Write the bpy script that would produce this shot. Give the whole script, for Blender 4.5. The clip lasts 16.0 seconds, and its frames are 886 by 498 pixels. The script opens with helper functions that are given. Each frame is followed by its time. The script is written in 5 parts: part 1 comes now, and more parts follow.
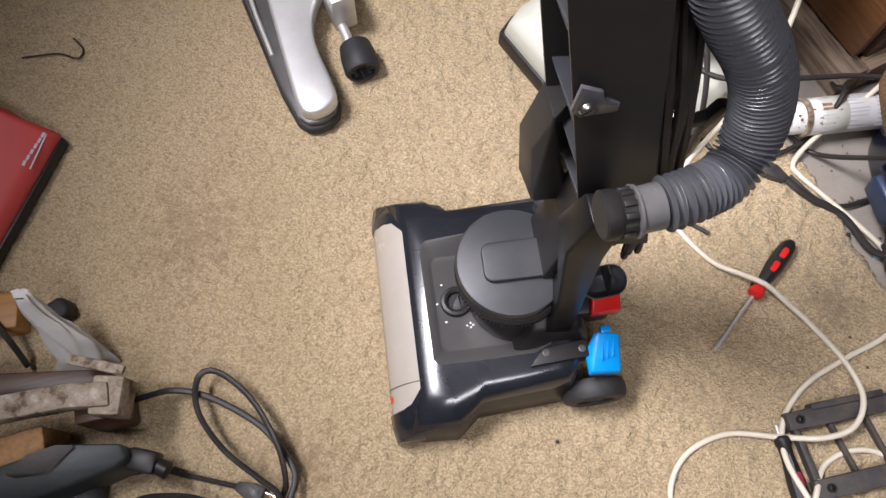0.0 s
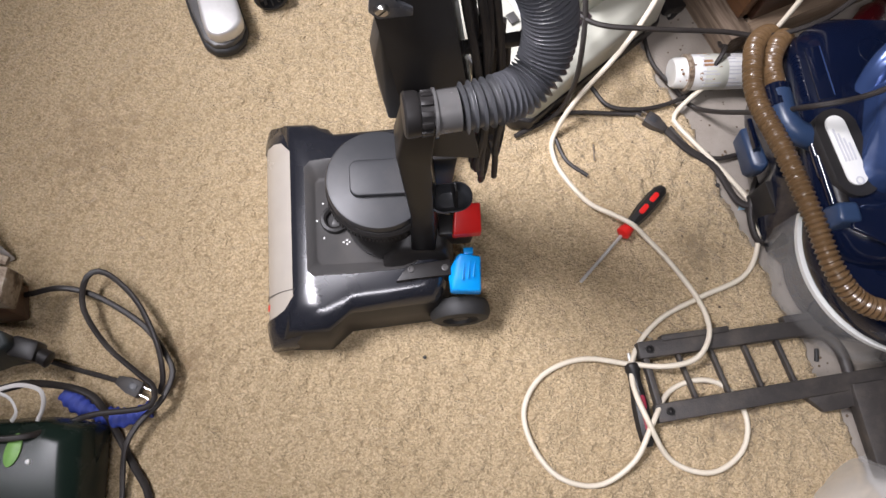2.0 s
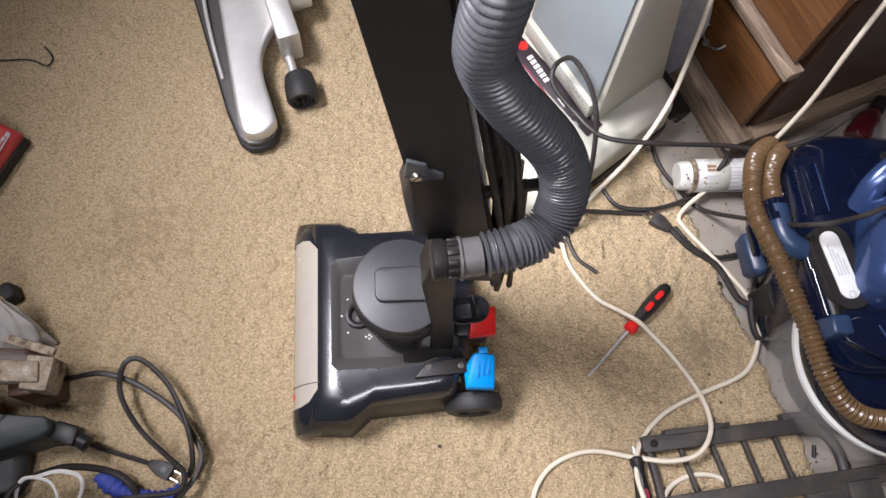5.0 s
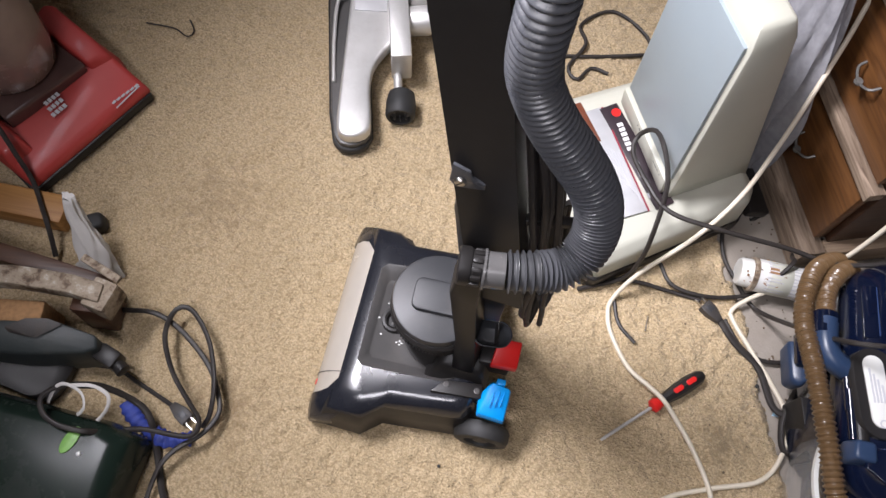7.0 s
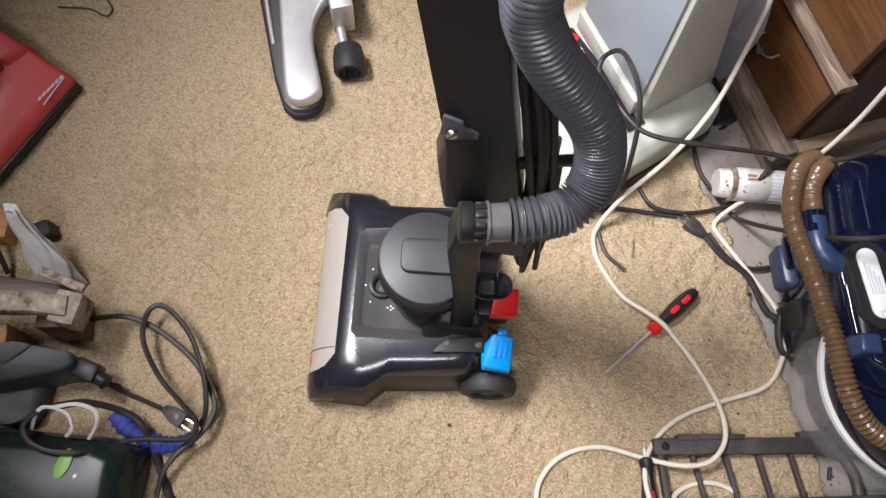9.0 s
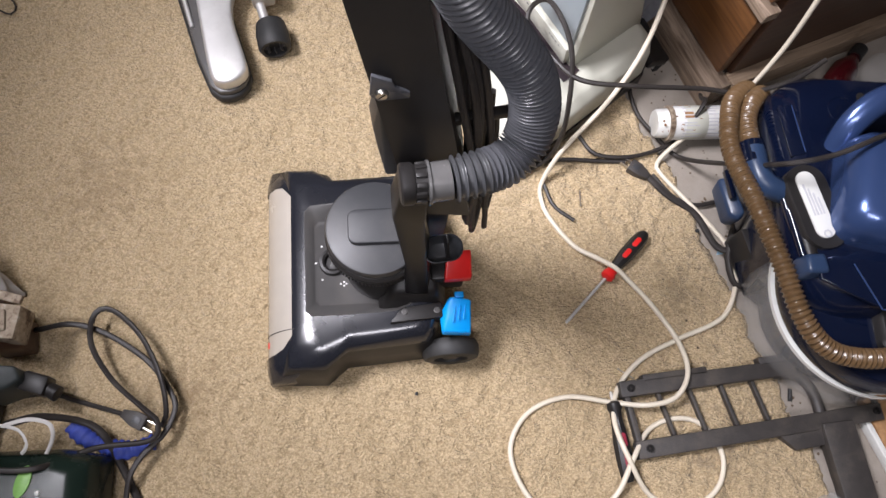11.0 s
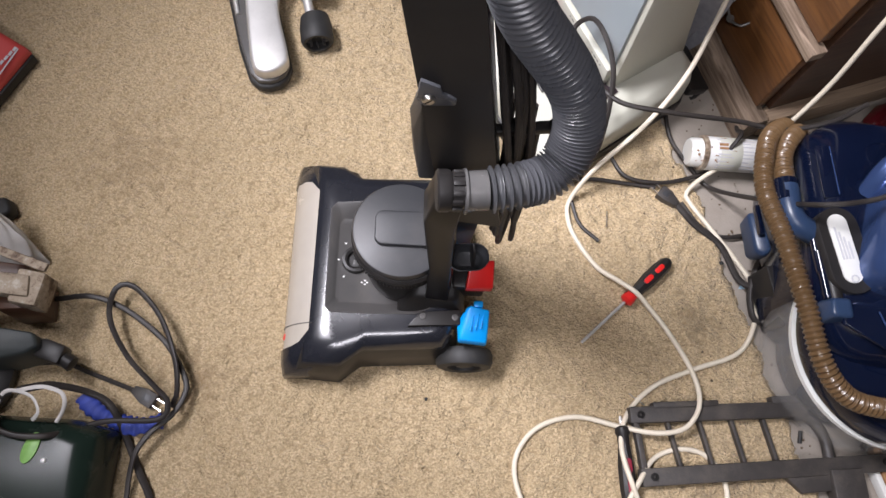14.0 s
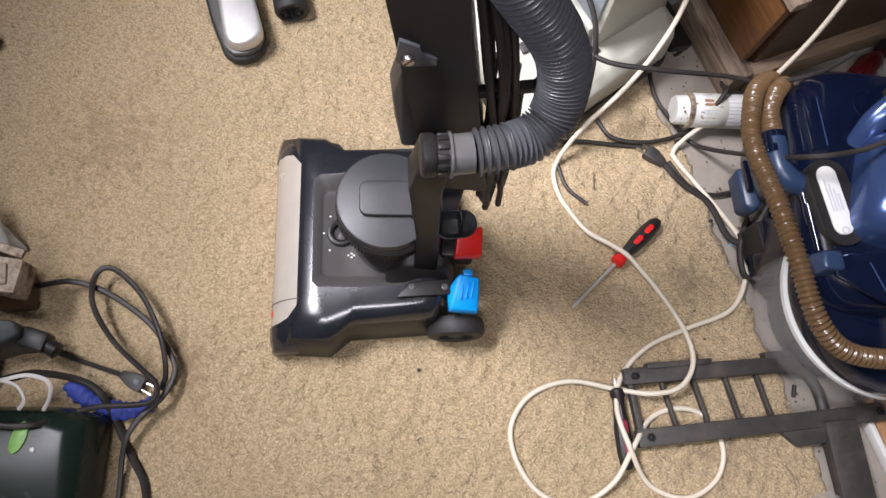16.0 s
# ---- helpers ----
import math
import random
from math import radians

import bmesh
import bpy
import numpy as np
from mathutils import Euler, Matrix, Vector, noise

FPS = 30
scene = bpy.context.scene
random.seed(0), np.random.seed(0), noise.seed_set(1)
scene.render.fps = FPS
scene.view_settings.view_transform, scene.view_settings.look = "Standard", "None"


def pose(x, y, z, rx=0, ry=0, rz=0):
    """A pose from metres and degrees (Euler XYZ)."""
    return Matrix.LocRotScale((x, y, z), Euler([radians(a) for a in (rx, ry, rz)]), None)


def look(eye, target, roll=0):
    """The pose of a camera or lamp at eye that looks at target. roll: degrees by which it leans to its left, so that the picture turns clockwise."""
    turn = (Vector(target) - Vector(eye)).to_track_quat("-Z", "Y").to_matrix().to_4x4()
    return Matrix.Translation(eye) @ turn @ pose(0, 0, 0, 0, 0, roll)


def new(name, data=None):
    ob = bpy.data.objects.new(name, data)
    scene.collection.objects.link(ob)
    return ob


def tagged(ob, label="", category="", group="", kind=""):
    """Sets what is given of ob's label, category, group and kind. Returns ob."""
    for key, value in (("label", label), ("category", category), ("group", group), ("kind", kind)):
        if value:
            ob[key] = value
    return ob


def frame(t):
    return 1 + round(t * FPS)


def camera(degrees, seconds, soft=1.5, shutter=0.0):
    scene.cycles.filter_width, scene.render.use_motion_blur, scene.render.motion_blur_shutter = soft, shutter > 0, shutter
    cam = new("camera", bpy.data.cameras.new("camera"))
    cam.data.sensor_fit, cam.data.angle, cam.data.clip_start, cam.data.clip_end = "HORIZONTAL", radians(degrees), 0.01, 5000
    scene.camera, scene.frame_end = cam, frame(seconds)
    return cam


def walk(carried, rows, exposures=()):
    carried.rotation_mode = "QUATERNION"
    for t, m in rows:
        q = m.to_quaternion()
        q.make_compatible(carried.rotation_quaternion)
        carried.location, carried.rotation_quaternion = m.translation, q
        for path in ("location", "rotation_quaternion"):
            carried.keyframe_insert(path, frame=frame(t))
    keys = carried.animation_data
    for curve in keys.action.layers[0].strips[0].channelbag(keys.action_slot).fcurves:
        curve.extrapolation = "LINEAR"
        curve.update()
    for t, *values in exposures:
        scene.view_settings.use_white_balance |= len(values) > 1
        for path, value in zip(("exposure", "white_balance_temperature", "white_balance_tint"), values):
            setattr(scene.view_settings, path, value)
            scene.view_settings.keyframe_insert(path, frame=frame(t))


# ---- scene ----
cam = camera(61.3, 16.0)
PATH = [
    (0, (0.054, 0.064, 1.095), (0.065, 0.741, -0.787), 2.4),
    (0.5, (0.074, 0.063, 1.099), (0.178, 0.689, -0.797), 9.4),
    (1, (0.12, 0.018, 1.132), (0.196, 0.637, -0.768), 12.6),
    (1.5, (0.181, -0.013, 1.146), (0.259, 0.594, -0.759), 14.4),
    (2, (0.199, -0.014, 1.14), (0.277, 0.587, -0.765), 12.0),
    (2.5, (0.204, 0.01, 1.148), (0.288, 0.589, -0.765), 10.2),
    (3, (0.183, 0.032, 1.141), (0.261, 0.595, -0.777), 11.1),
    (3.5, (0.155, 0.023, 1.15), (0.207, 0.591, -0.767), 10.1),
    (4, (0.156, 0.025, 1.202), (0.182, 0.618, -0.707), 8.3),
    (4.5, (0.13, 0.042, 1.213), (0.179, 0.681, -0.682), 10.1),
    (4.7, (0.147, 0.052, 1.225), (0.207, 0.717, -0.66), 10.6),
    (6.8, (0.225, -0.003, 1.262), (0.022, 0.759, -0.576), 5.9),
    (7, (0.241, -0.005, 1.266), (0.032, 0.777, -0.563), 6.7),
    (7.5, (0.264, -0.006, 1.243), (0.084, 0.784, -0.585), 8.4),
    (8, (0.272, 0.003, 1.234), (0.125, 0.757, -0.612), 8.0),
    (8.5, (0.248, 0.009, 1.233), (0.152, 0.732, -0.63), 8.5),
    (9, (0.185, 0.01, 1.225), (0.145, 0.704, -0.65), 9.0),
    (9.5, (0.191, 0.022, 1.207), (0.21, 0.69, -0.678), 10.3),
    (10, (0.191, 0.023, 1.212), (0.263, 0.669, -0.679), 12.2),
    (10.2, (0.189, 0.014, 1.207), (0.273, 0.653, -0.687), 12.6),
    (12.3, (0.206, -0.002, 1.211), (0.286, 0.662, -0.674), 14.4),
    (12.5, (0.206, -0.008, 1.21), (0.276, 0.657, -0.675), 14.2),
    (13, (0.208, -0.007, 1.211), (0.26, 0.655, -0.676), 13.9),
    (13.5, (0.196, -0.004, 1.208), (0.242, 0.656, -0.679), 14.4),
    (14, (0.177, 0.006, 1.208), (0.233, 0.661, -0.681), 15.8),
    (14.5, (0.152, 0.009, 1.205), (0.226, 0.658, -0.686), 17.3),
    (15, (0.149, 0.004, 1.202), (0.238, 0.638, -0.692), 18.2),
    (15.5, (0.162, 0.011, 1.206), (0.263, 0.626, -0.695), 18.6),
    (16, (0.178, 0.006, 1.189), (0.281, 0.598, -0.718), 18.1),
]
walk(cam, [(t, look(eye, target, roll)) for t, eye, target, roll in PATH])
# ---- light ----
world = bpy.data.worlds.new("world")
scene.world = world
world.use_nodes = True
world.node_tree.nodes["Background"].inputs[0].default_value = (0.9, 0.95, 1.0, 1)
world.node_tree.nodes["Background"].inputs[1].default_value = 0.05


def area(name, at, to, w, h, watts, colour, spread=180):
    d = bpy.data.lights.new(name, "AREA")
    d.shape, d.size, d.size_y, d.energy, d.color = "RECTANGLE", w, h, watts, colour
    o = new(name, d)
    o.matrix_world = look(at, to)
    d.spread = radians(spread)
    return o


# inferred overhead tube, out of view; narrow spread aimed right dims the left floor
area("unseen_overhead_light", (-0.85, 0.56, 2.33), (0.66, 0.60, 0), 0.8, 0.45, 17.0, (0.975, 0.945, 1.03), 57)
# added fill with no known lamp, lifts the hose and black plastic
area("unseen_overhead_light", (0.1, -0.75, 2.33), (0.45, 0.45, 0), 1.2, 0.25, 6.5, (0.975, 0.945, 1.03), 90)


# ---- materials ----
def mat(name, colour, rough=0.5, metal=0.0, vary=0.15, scale=60.0, bump=0.0, bscale=400.0, coat=0.0, dirt=0.0, dirtcol=(0.3, 0.26, 0.2), alpha=None, trans=0.0, spec=0.5):
    m = bpy.data.materials.new(name)
    m.use_nodes = True
    nt = m.node_tree
    b = nt.nodes["Principled BSDF"]
    b.inputs["Roughness"].default_value = rough
    b.inputs["Metallic"].default_value = metal
    b.inputs["Specular IOR Level"].default_value = spec
    b.inputs["Coat Weight"].default_value = coat
    b.inputs["Coat Roughness"].default_value = 0.08
    b.inputs["Transmission Weight"].default_value = trans
    geo = nt.nodes.new("ShaderNodeTexCoord")
    n = nt.nodes.new("ShaderNodeTexNoise")
    n.inputs["Scale"].default_value = scale
    n.inputs["Detail"].default_value = 6
    nt.links.new(geo.outputs["Object"], n.inputs["Vector"])
    mix = nt.nodes.new("ShaderNodeMix")
    mix.data_type = "RGBA"
    mix.inputs["A"].default_value = tuple(c * (1 - vary) for c in colour) + (1,)
    mix.inputs["B"].default_value = tuple(min(1, c * (1 + vary)) for c in colour) + (1,)
    nt.links.new(n.outputs["Fac"], mix.inputs["Factor"])
    out = mix.outputs["Result"]
    if dirt:
        d = nt.nodes.new("ShaderNodeTexNoise")
        d.inputs["Scale"].default_value = scale * 0.3
        d.inputs["Detail"].default_value = 8
        d.inputs["Roughness"].default_value = 0.7
        nt.links.new(geo.outputs["Object"], d.inputs["Vector"])
        r = nt.nodes.new("ShaderNodeMapRange")
        r.inputs["From Min"].default_value, r.inputs["From Max"].default_value = 0.48, 0.72
        r.inputs["To Max"].default_value = dirt
        nt.links.new(d.outputs["Fac"], r.inputs["Value"])
        mx = nt.nodes.new("ShaderNodeMix")
        mx.data_type = "RGBA"
        mx.inputs["B"].default_value = (*dirtcol, 1)
        nt.links.new(r.outputs["Result"], mx.inputs["Factor"])
        nt.links.new(out, mx.inputs["A"])
        out = mx.outputs["Result"]
        rr = nt.nodes.new("ShaderNodeMapRange")
        rr.inputs["To Min"].default_value, rr.inputs["To Max"].default_value = rough, min(1, rough + 0.35)
        nt.links.new(r.outputs["Result"], rr.inputs["Value"])
        nt.links.new(rr.outputs["Result"], b.inputs["Roughness"])
    nt.links.new(out, b.inputs["Base Color"])
    if bump:
        bn = nt.nodes.new("ShaderNodeTexNoise")
        bn.inputs["Scale"].default_value = bscale
        bn.inputs["Detail"].default_value = 4
        nt.links.new(geo.outputs["Object"], bn.inputs["Vector"])
        bp = nt.nodes.new("ShaderNodeBump")
        bp.inputs["Strength"].default_value = bump
        bp.inputs["Distance"].default_value = 0.002
        nt.links.new(bn.outputs["Fac"], bp.inputs["Height"])
        nt.links.new(bp.outputs["Normal"], b.inputs["Normal"])
    if alpha is not None:
        b.inputs["Alpha"].default_value = alpha
    return m


def wood_mat(name, dark, light, scale=14.0, rough=0.45, axis=0, worn=0.0):
    m = bpy.data.materials.new(name)
    m.use_nodes = True
    nt = m.node_tree
    b = nt.nodes["Principled BSDF"]
    b.inputs["Roughness"].default_value = rough
    tc = nt.nodes.new("ShaderNodeTexCoord")
    mp = nt.nodes.new("ShaderNodeMapping")
    s = [scale * 6, scale * 6, scale * 6]
    s[axis] = scale * 0.5
    mp.inputs["Scale"].default_value = s
    nt.links.new(tc.outputs["Object"], mp.inputs["Vector"])
    n = nt.nodes.new("ShaderNodeTexNoise")
    n.inputs["Scale"].default_value = 1.0
    n.inputs["Detail"].default_value = 8
    n.inputs["Distortion"].default_value = 1.2
    nt.links.new(mp.outputs["Vector"], n.inputs["Vector"])
    ramp = nt.nodes.new("ShaderNodeValToRGB")
    ramp.color_ramp.elements[0].position, ramp.color_ramp.elements[1].position = 0.3, 0.7
    ramp.color_ramp.elements[0].color, ramp.color_ramp.elements[1].color = (*dark, 1), (*light, 1)
    nt.links.new(n.outputs["Fac"], ramp.inputs["Fac"])
    nt.links.new(ramp.outputs["Color"], b.inputs["Base Color"])
    bp = nt.nodes.new("ShaderNodeBump")
    bp.inputs["Strength"].default_value = 0.25 + worn
    bp.inputs["Distance"].default_value = 0.002
    nt.links.new(n.outputs["Fac"], bp.inputs["Height"])
    nt.links.new(bp.outputs["Normal"], b.inputs["Normal"])
    return m


def carpet_mat():
    m = bpy.data.materials.new("carpet_pile")
    m.use_nodes = True
    nt = m.node_tree
    b = nt.nodes["Principled BSDF"]
    b.inputs["Roughness"].default_value = 0.95
    b.inputs["Sheen Weight"].default_value = 0.15
    tc = nt.nodes.new("ShaderNodeTexCoord")

    def noise_node(scale, detail, rough=0.5):
        n = nt.nodes.new("ShaderNodeTexNoise")
        n.inputs["Scale"].default_value, n.inputs["Detail"].default_value = scale, detail
        n.inputs["Roughness"].default_value = rough
        nt.links.new(tc.outputs["Object"], n.inputs["Vector"])
        return n

    def blend(a, colour, fac, top):
        r = nt.nodes.new("ShaderNodeMapRange")
        r.inputs["From Min"].default_value, r.inputs["From Max"].default_value, r.inputs["To Max"].default_value = *fac, top
        mx = nt.nodes.new("ShaderNodeMix")
        mx.data_type = "RGBA"
        mx.inputs["B"].default_value = (*colour, 1)
        nt.links.new(r.outputs["Result"], mx.inputs["Factor"])
        nt.links.new(a, mx.inputs["A"])
        return r, mx

    base = nt.nodes.new("ShaderNodeValToRGB")
    base.color_ramp.elements[0].position, base.color_ramp.elements[1].position = 0.35, 0.65
    base.color_ramp.elements[0].color, base.color_ramp.elements[1].color = (0.46, 0.34, 0.185, 1), (0.74, 0.58, 0.365, 1)
    fine = noise_node(330, 3, 0.6)
    nt.links.new(fine.outputs["Fac"], base.inputs["Fac"])
    r1, m1 = blend(base.outputs["Color"], (0.44, 0.33, 0.18), (0.45, 0.75), 0.45)
    nt.links.new(noise_node(7, 4, 0.6).outputs["Fac"], r1.inputs["Value"])
    r2, m2 = blend(m1.outputs["Result"], (0.16, 0.11, 0.06), (0.66, 0.75), 0.5)
    nt.links.new(noise_node(11, 7, 0.75).outputs["Fac"], r2.inputs["Value"])
    # old spill marks with ragged outlines, and a wide browner patch at (-0.33, 0.47)
    out = m2.outputs["Result"]
    for at, reach, colour, top in (((0.66, 0.385, 0), 0.10, (0.17, 0.125, 0.07), 0.5), ((-0.13, 0.13, 0), 0.13, (0.26, 0.17, 0.085), 0.6), ((0.72, 0.13, 0), 0.12, (0.2, 0.15, 0.1), 0.6), ((-0.33, 0.47, 0), 0.22, (0.28, 0.19, 0.10), 0.45), ((0.72, 0.47, 0), 0.09, (0.18, 0.14, 0.1), 0.7)):
        far = nt.nodes.new("ShaderNodeVectorMath")
        far.operation = "DISTANCE"
        far.inputs[1].default_value = at
        nt.links.new(tc.outputs["Object"], far.inputs[0])
        near = nt.nodes.new("ShaderNodeMapRange")
        near.inputs["From Min"].default_value, near.inputs["From Max"].default_value = 0.0, reach
        near.inputs["To Min"].default_value, near.inputs["To Max"].default_value = 0.18, -0.15
        nt.links.new(far.outputs["Value"], near.inputs["Value"])
        add = nt.nodes.new("ShaderNodeMath")
        nt.links.new(near.outputs["Result"], add.inputs[0])
        nt.links.new(noise_node(45, 6, 0.7).outputs["Fac"], add.inputs[1])
        rs, ms = blend(out, colour, (0.54, 0.7), top)
        nt.links.new(add.outputs["Value"], rs.inputs["Value"])
        out = ms.outputs["Result"]
    # shade in the gaps between tufts, put into the pile colour
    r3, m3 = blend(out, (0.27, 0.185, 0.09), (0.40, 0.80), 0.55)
    warp = nt.nodes.new("ShaderNodeMix")
    warp.data_type = "VECTOR"
    warp.inputs["Factor"].default_value = 0.012
    nt.links.new(tc.outputs["Object"], warp.inputs["A"])
    nt.links.new(noise_node(120, 3, 0.6).outputs["Color"], warp.inputs["B"])
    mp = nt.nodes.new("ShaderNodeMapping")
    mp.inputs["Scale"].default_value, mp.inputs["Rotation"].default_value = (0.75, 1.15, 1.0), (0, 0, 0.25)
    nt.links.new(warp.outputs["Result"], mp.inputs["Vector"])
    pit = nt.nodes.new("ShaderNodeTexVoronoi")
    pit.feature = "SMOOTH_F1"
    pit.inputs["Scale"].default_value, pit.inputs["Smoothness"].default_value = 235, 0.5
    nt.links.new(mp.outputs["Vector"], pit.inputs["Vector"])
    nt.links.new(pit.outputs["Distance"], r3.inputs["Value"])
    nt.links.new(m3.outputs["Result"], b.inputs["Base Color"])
    bp = nt.nodes.new("ShaderNodeBump")
    bp.inputs["Strength"].default_value, bp.inputs["Distance"].default_value = 1.0, 0.0038
    tuft = nt.nodes.new("ShaderNodeMath")
    tuft.operation = "SUBTRACT"
    nt.links.new(noise_node(300, 5, 0.65).outputs["Fac"], tuft.inputs[0])
    nt.links.new(pit.outputs["Distance"], tuft.inputs[1])
    nt.links.new(tuft.outputs["Value"], bp.inputs["Height"])
    nt.links.new(bp.outputs["Normal"], b.inputs["Normal"])
    return m


def worn_mat():
    """Flaking cream paint over brown wood."""
    m = bpy.data.materials.new("worn_cream_paint")
    m.use_nodes = True
    nt = m.node_tree
    b = nt.nodes["Principled BSDF"]
    b.inputs["Roughness"].default_value = 0.75
    tc = nt.nodes.new("ShaderNodeTexCoord")
    n = nt.nodes.new("ShaderNodeTexNoise")
    n.inputs["Scale"].default_value, n.inputs["Detail"].default_value, n.inputs["Roughness"].default_value = 42, 8, 0.68
    nt.links.new(tc.outputs["Object"], n.inputs["Vector"])
    ramp = nt.nodes.new("ShaderNodeValToRGB")
    e = ramp.color_ramp.elements
    e[0].position, e[0].color = 0.36, (0.07, 0.045, 0.028, 1)
    e[1].position, e[1].color = 0.66, (0.50, 0.45, 0.38, 1)
    for p, c in ((0.44, (0.17, 0.12, 0.08, 1)), (0.48, (0.27, 0.215, 0.155, 1)), (0.57, (0.33, 0.27, 0.20, 1))):
        e.new(p).color = c
    nt.links.new(n.outputs["Fac"], ramp.inputs["Fac"])
    nt.links.new(ramp.outputs["Color"], b.inputs["Base Color"])
    bp = nt.nodes.new("ShaderNodeBump")
    bp.inputs["Strength"].default_value, bp.inputs["Distance"].default_value = 0.5, 0.003
    nt.links.new(n.outputs["Fac"], bp.inputs["Height"])
    nt.links.new(bp.outputs["Normal"], b.inputs["Normal"])
    return m


M_CARPET = carpet_mat()
M_CONC = mat("concrete", (0.30, 0.265, 0.225), 0.9, vary=0.15, scale=14, bump=0.4, bscale=250, dirt=0.55, dirtcol=(0.16, 0.13, 0.1))
M_WALL = mat("painted_wall", (0.55, 0.56, 0.57), 0.8, vary=0.05, scale=5, bump=0.1)
M_CEIL = mat("white_ceiling", (0.74, 0.75, 0.76), 0.9, vary=0.03, scale=20, bump=0.3)
M_GLOSS = mat("glossy_black_plastic", (0.015, 0.016, 0.021), 0.2, vary=0.2, scale=20, coat=0.3, dirt=0.08, dirtcol=(0.08, 0.08, 0.08))
M_BLACK = mat("matt_black_plastic", (0.018, 0.0165, 0.016), 0.42, spec=0.35, vary=0.2, scale=60, bump=0.08, bscale=900, dirt=0.1, dirtcol=(0.05, 0.047, 0.043))
M_DGREY = mat("dark_grey_plastic", (0.034, 0.0355, 0.039), 0.42, vary=0.1, scale=40, bump=0.06, bscale=900, dirt=0.25, dirtcol=(0.11, 0.1, 0.09))
M_PANEL = mat("grey_panel_plastic", (0.078, 0.075, 0.073), 0.38, vary=0.08, scale=60, dirt=0.25, dirtcol=(0.16, 0.14, 0.12))
M_HOSE = mat("grey_hose_plastic", (0.085, 0.088, 0.098), 0.27, vary=0.1, scale=40, dirt=0.2, dirtcol=(0.14, 0.13, 0.12))
M_DUCT = mat("black_duct_plastic", (0.007, 0.007, 0.008), 0.35, spec=0.15, vary=0.2, scale=40, dirt=0.08, dirtcol=(0.04, 0.04, 0.042))
M_SLEEVE = mat("dark_grey_rubber_sleeve", (0.060, 0.062, 0.067), 0.36, vary=0.1, scale=40, dirt=0.2, dirtcol=(0.12, 0.11, 0.1))
M_CUFF = mat("smoky_clear_plastic", (0.10, 0.098, 0.097), 0.22, vary=0.1, scale=60, dirt=0.25, dirtcol=(0.18, 0.165, 0.15))
M_WINDOW = mat("dusty_clear_plastic", (0.45, 0.41, 0.355), 0.18, vary=0.1, scale=25, dirt=0.4, dirtcol=(0.5, 0.43, 0.33), coat=0.2)
M_RUBBER = mat("black_rubber", (0.02, 0.02, 0.02), 0.6, vary=0.2, scale=80, dirt=0.3, dirtcol=(0.09, 0.08, 0.07))
M_BLUE = mat("bright_blue_plastic", (0.0, 0.31, 0.82), 0.35, vary=0.06, scale=40)
M_RED = mat("bright_red_plastic", (0.72, 0.02, 0.018), 0.35, vary=0.08, scale=40)
M_WHITE = mat("white_print", (0.75, 0.75, 0.73), 0.5, vary=0.05)
M_SCREW = mat("steel_screw", (0.6, 0.58, 0.55), 0.3, 1.0, vary=0.1)
M_STEEL = mat("brushed_aluminium", (0.72, 0.71, 0.69), 0.42, 0.65, vary=0.08, scale=30, bump=0.08, bscale=300, dirt=0.3, dirtcol=(0.35, 0.32, 0.28))
M_CREAM = mat("cream_plastic", (0.54, 0.54, 0.46), 0.42, vary=0.04, scale=12, dirt=0.25, dirtcol=(0.42, 0.38, 0.28))
M_BGREY = mat("blue_grey_plastic", (0.33, 0.39, 0.42), 0.4, vary=0.04, scale=12, dirt=0.2, dirtcol=(0.36, 0.35, 0.32))
M_LABELBLK = mat("black_label", (0.03, 0.02, 0.025), 0.4, vary=0.1)
M_LABELSIL = mat("silver_label", (0.55, 0.55, 0.56), 0.4, 0.3, vary=0.1, scale=50)
M_MAROON = mat("maroon_print", (0.25, 0.02, 0.04), 0.5)
M_BROWNP = mat("brown_panel", (0.17, 0.055, 0.03), 0.4, vary=0.2, scale=50)
M_CABLE = mat("black_cable", (0.024, 0.020, 0.018), 0.52, vary=0.2, scale=80, dirt=0.25, dirtcol=(0.09, 0.08, 0.07))
M_BCABLE = mat("brown_black_cable", (0.02, 0.016, 0.0145), 0.5, vary=0.2, scale=80, dirt=0.3, dirtcol=(0.1, 0.085, 0.07))
M_WCABLE = mat("off_white_cable", (0.72, 0.65, 0.52), 0.5, vary=0.06, scale=60, dirt=0.25, dirtcol=(0.5, 0.42, 0.3))
M_NAVY = mat("navy_gloss_plastic", (0.0028, 0.0055, 0.018), 0.16, vary=0.15, scale=15, coat=0.5, dirt=0.15, dirtcol=(0.1, 0.09, 0.09))
M_BLUEGL = mat("metallic_blue_plastic", (0.045, 0.08, 0.2), 0.24, 0.5, vary=0.08, scale=15, coat=0.5)
M_BLUEMID = mat("slate_blue_plastic", (0.022, 0.042, 0.09), 0.35, vary=0.08, scale=20)
M_BRHOSE = mat("brown_hose_plastic", (0.12, 0.072, 0.034), 0.28, vary=0.12, scale=40, coat=0.2)
M_CLEAR = mat("clear_bumper", (0.9, 0.9, 0.88), 0.12, vary=0.02, alpha=0.09)
M_CONTAINER = mat("clear_container_film", (0.85, 0.83, 0.78), 0.18, vary=0.05, alpha=0.35, bump=0.6, bscale=60)
M_REDGL = mat("red_gloss_plastic", (0.46, 0.05, 0.045), 0.5, vary=0.12, scale=15, coat=0.05, dirt=0.25, dirtcol=(0.28, 0.06, 0.04))
M_SMOKE = mat("smoked_plastic", (0.09, 0.05, 0.045), 0.2, vary=0.2, scale=20, coat=0.3, dirt=0.3, dirtcol=(0.16, 0.11, 0.08))
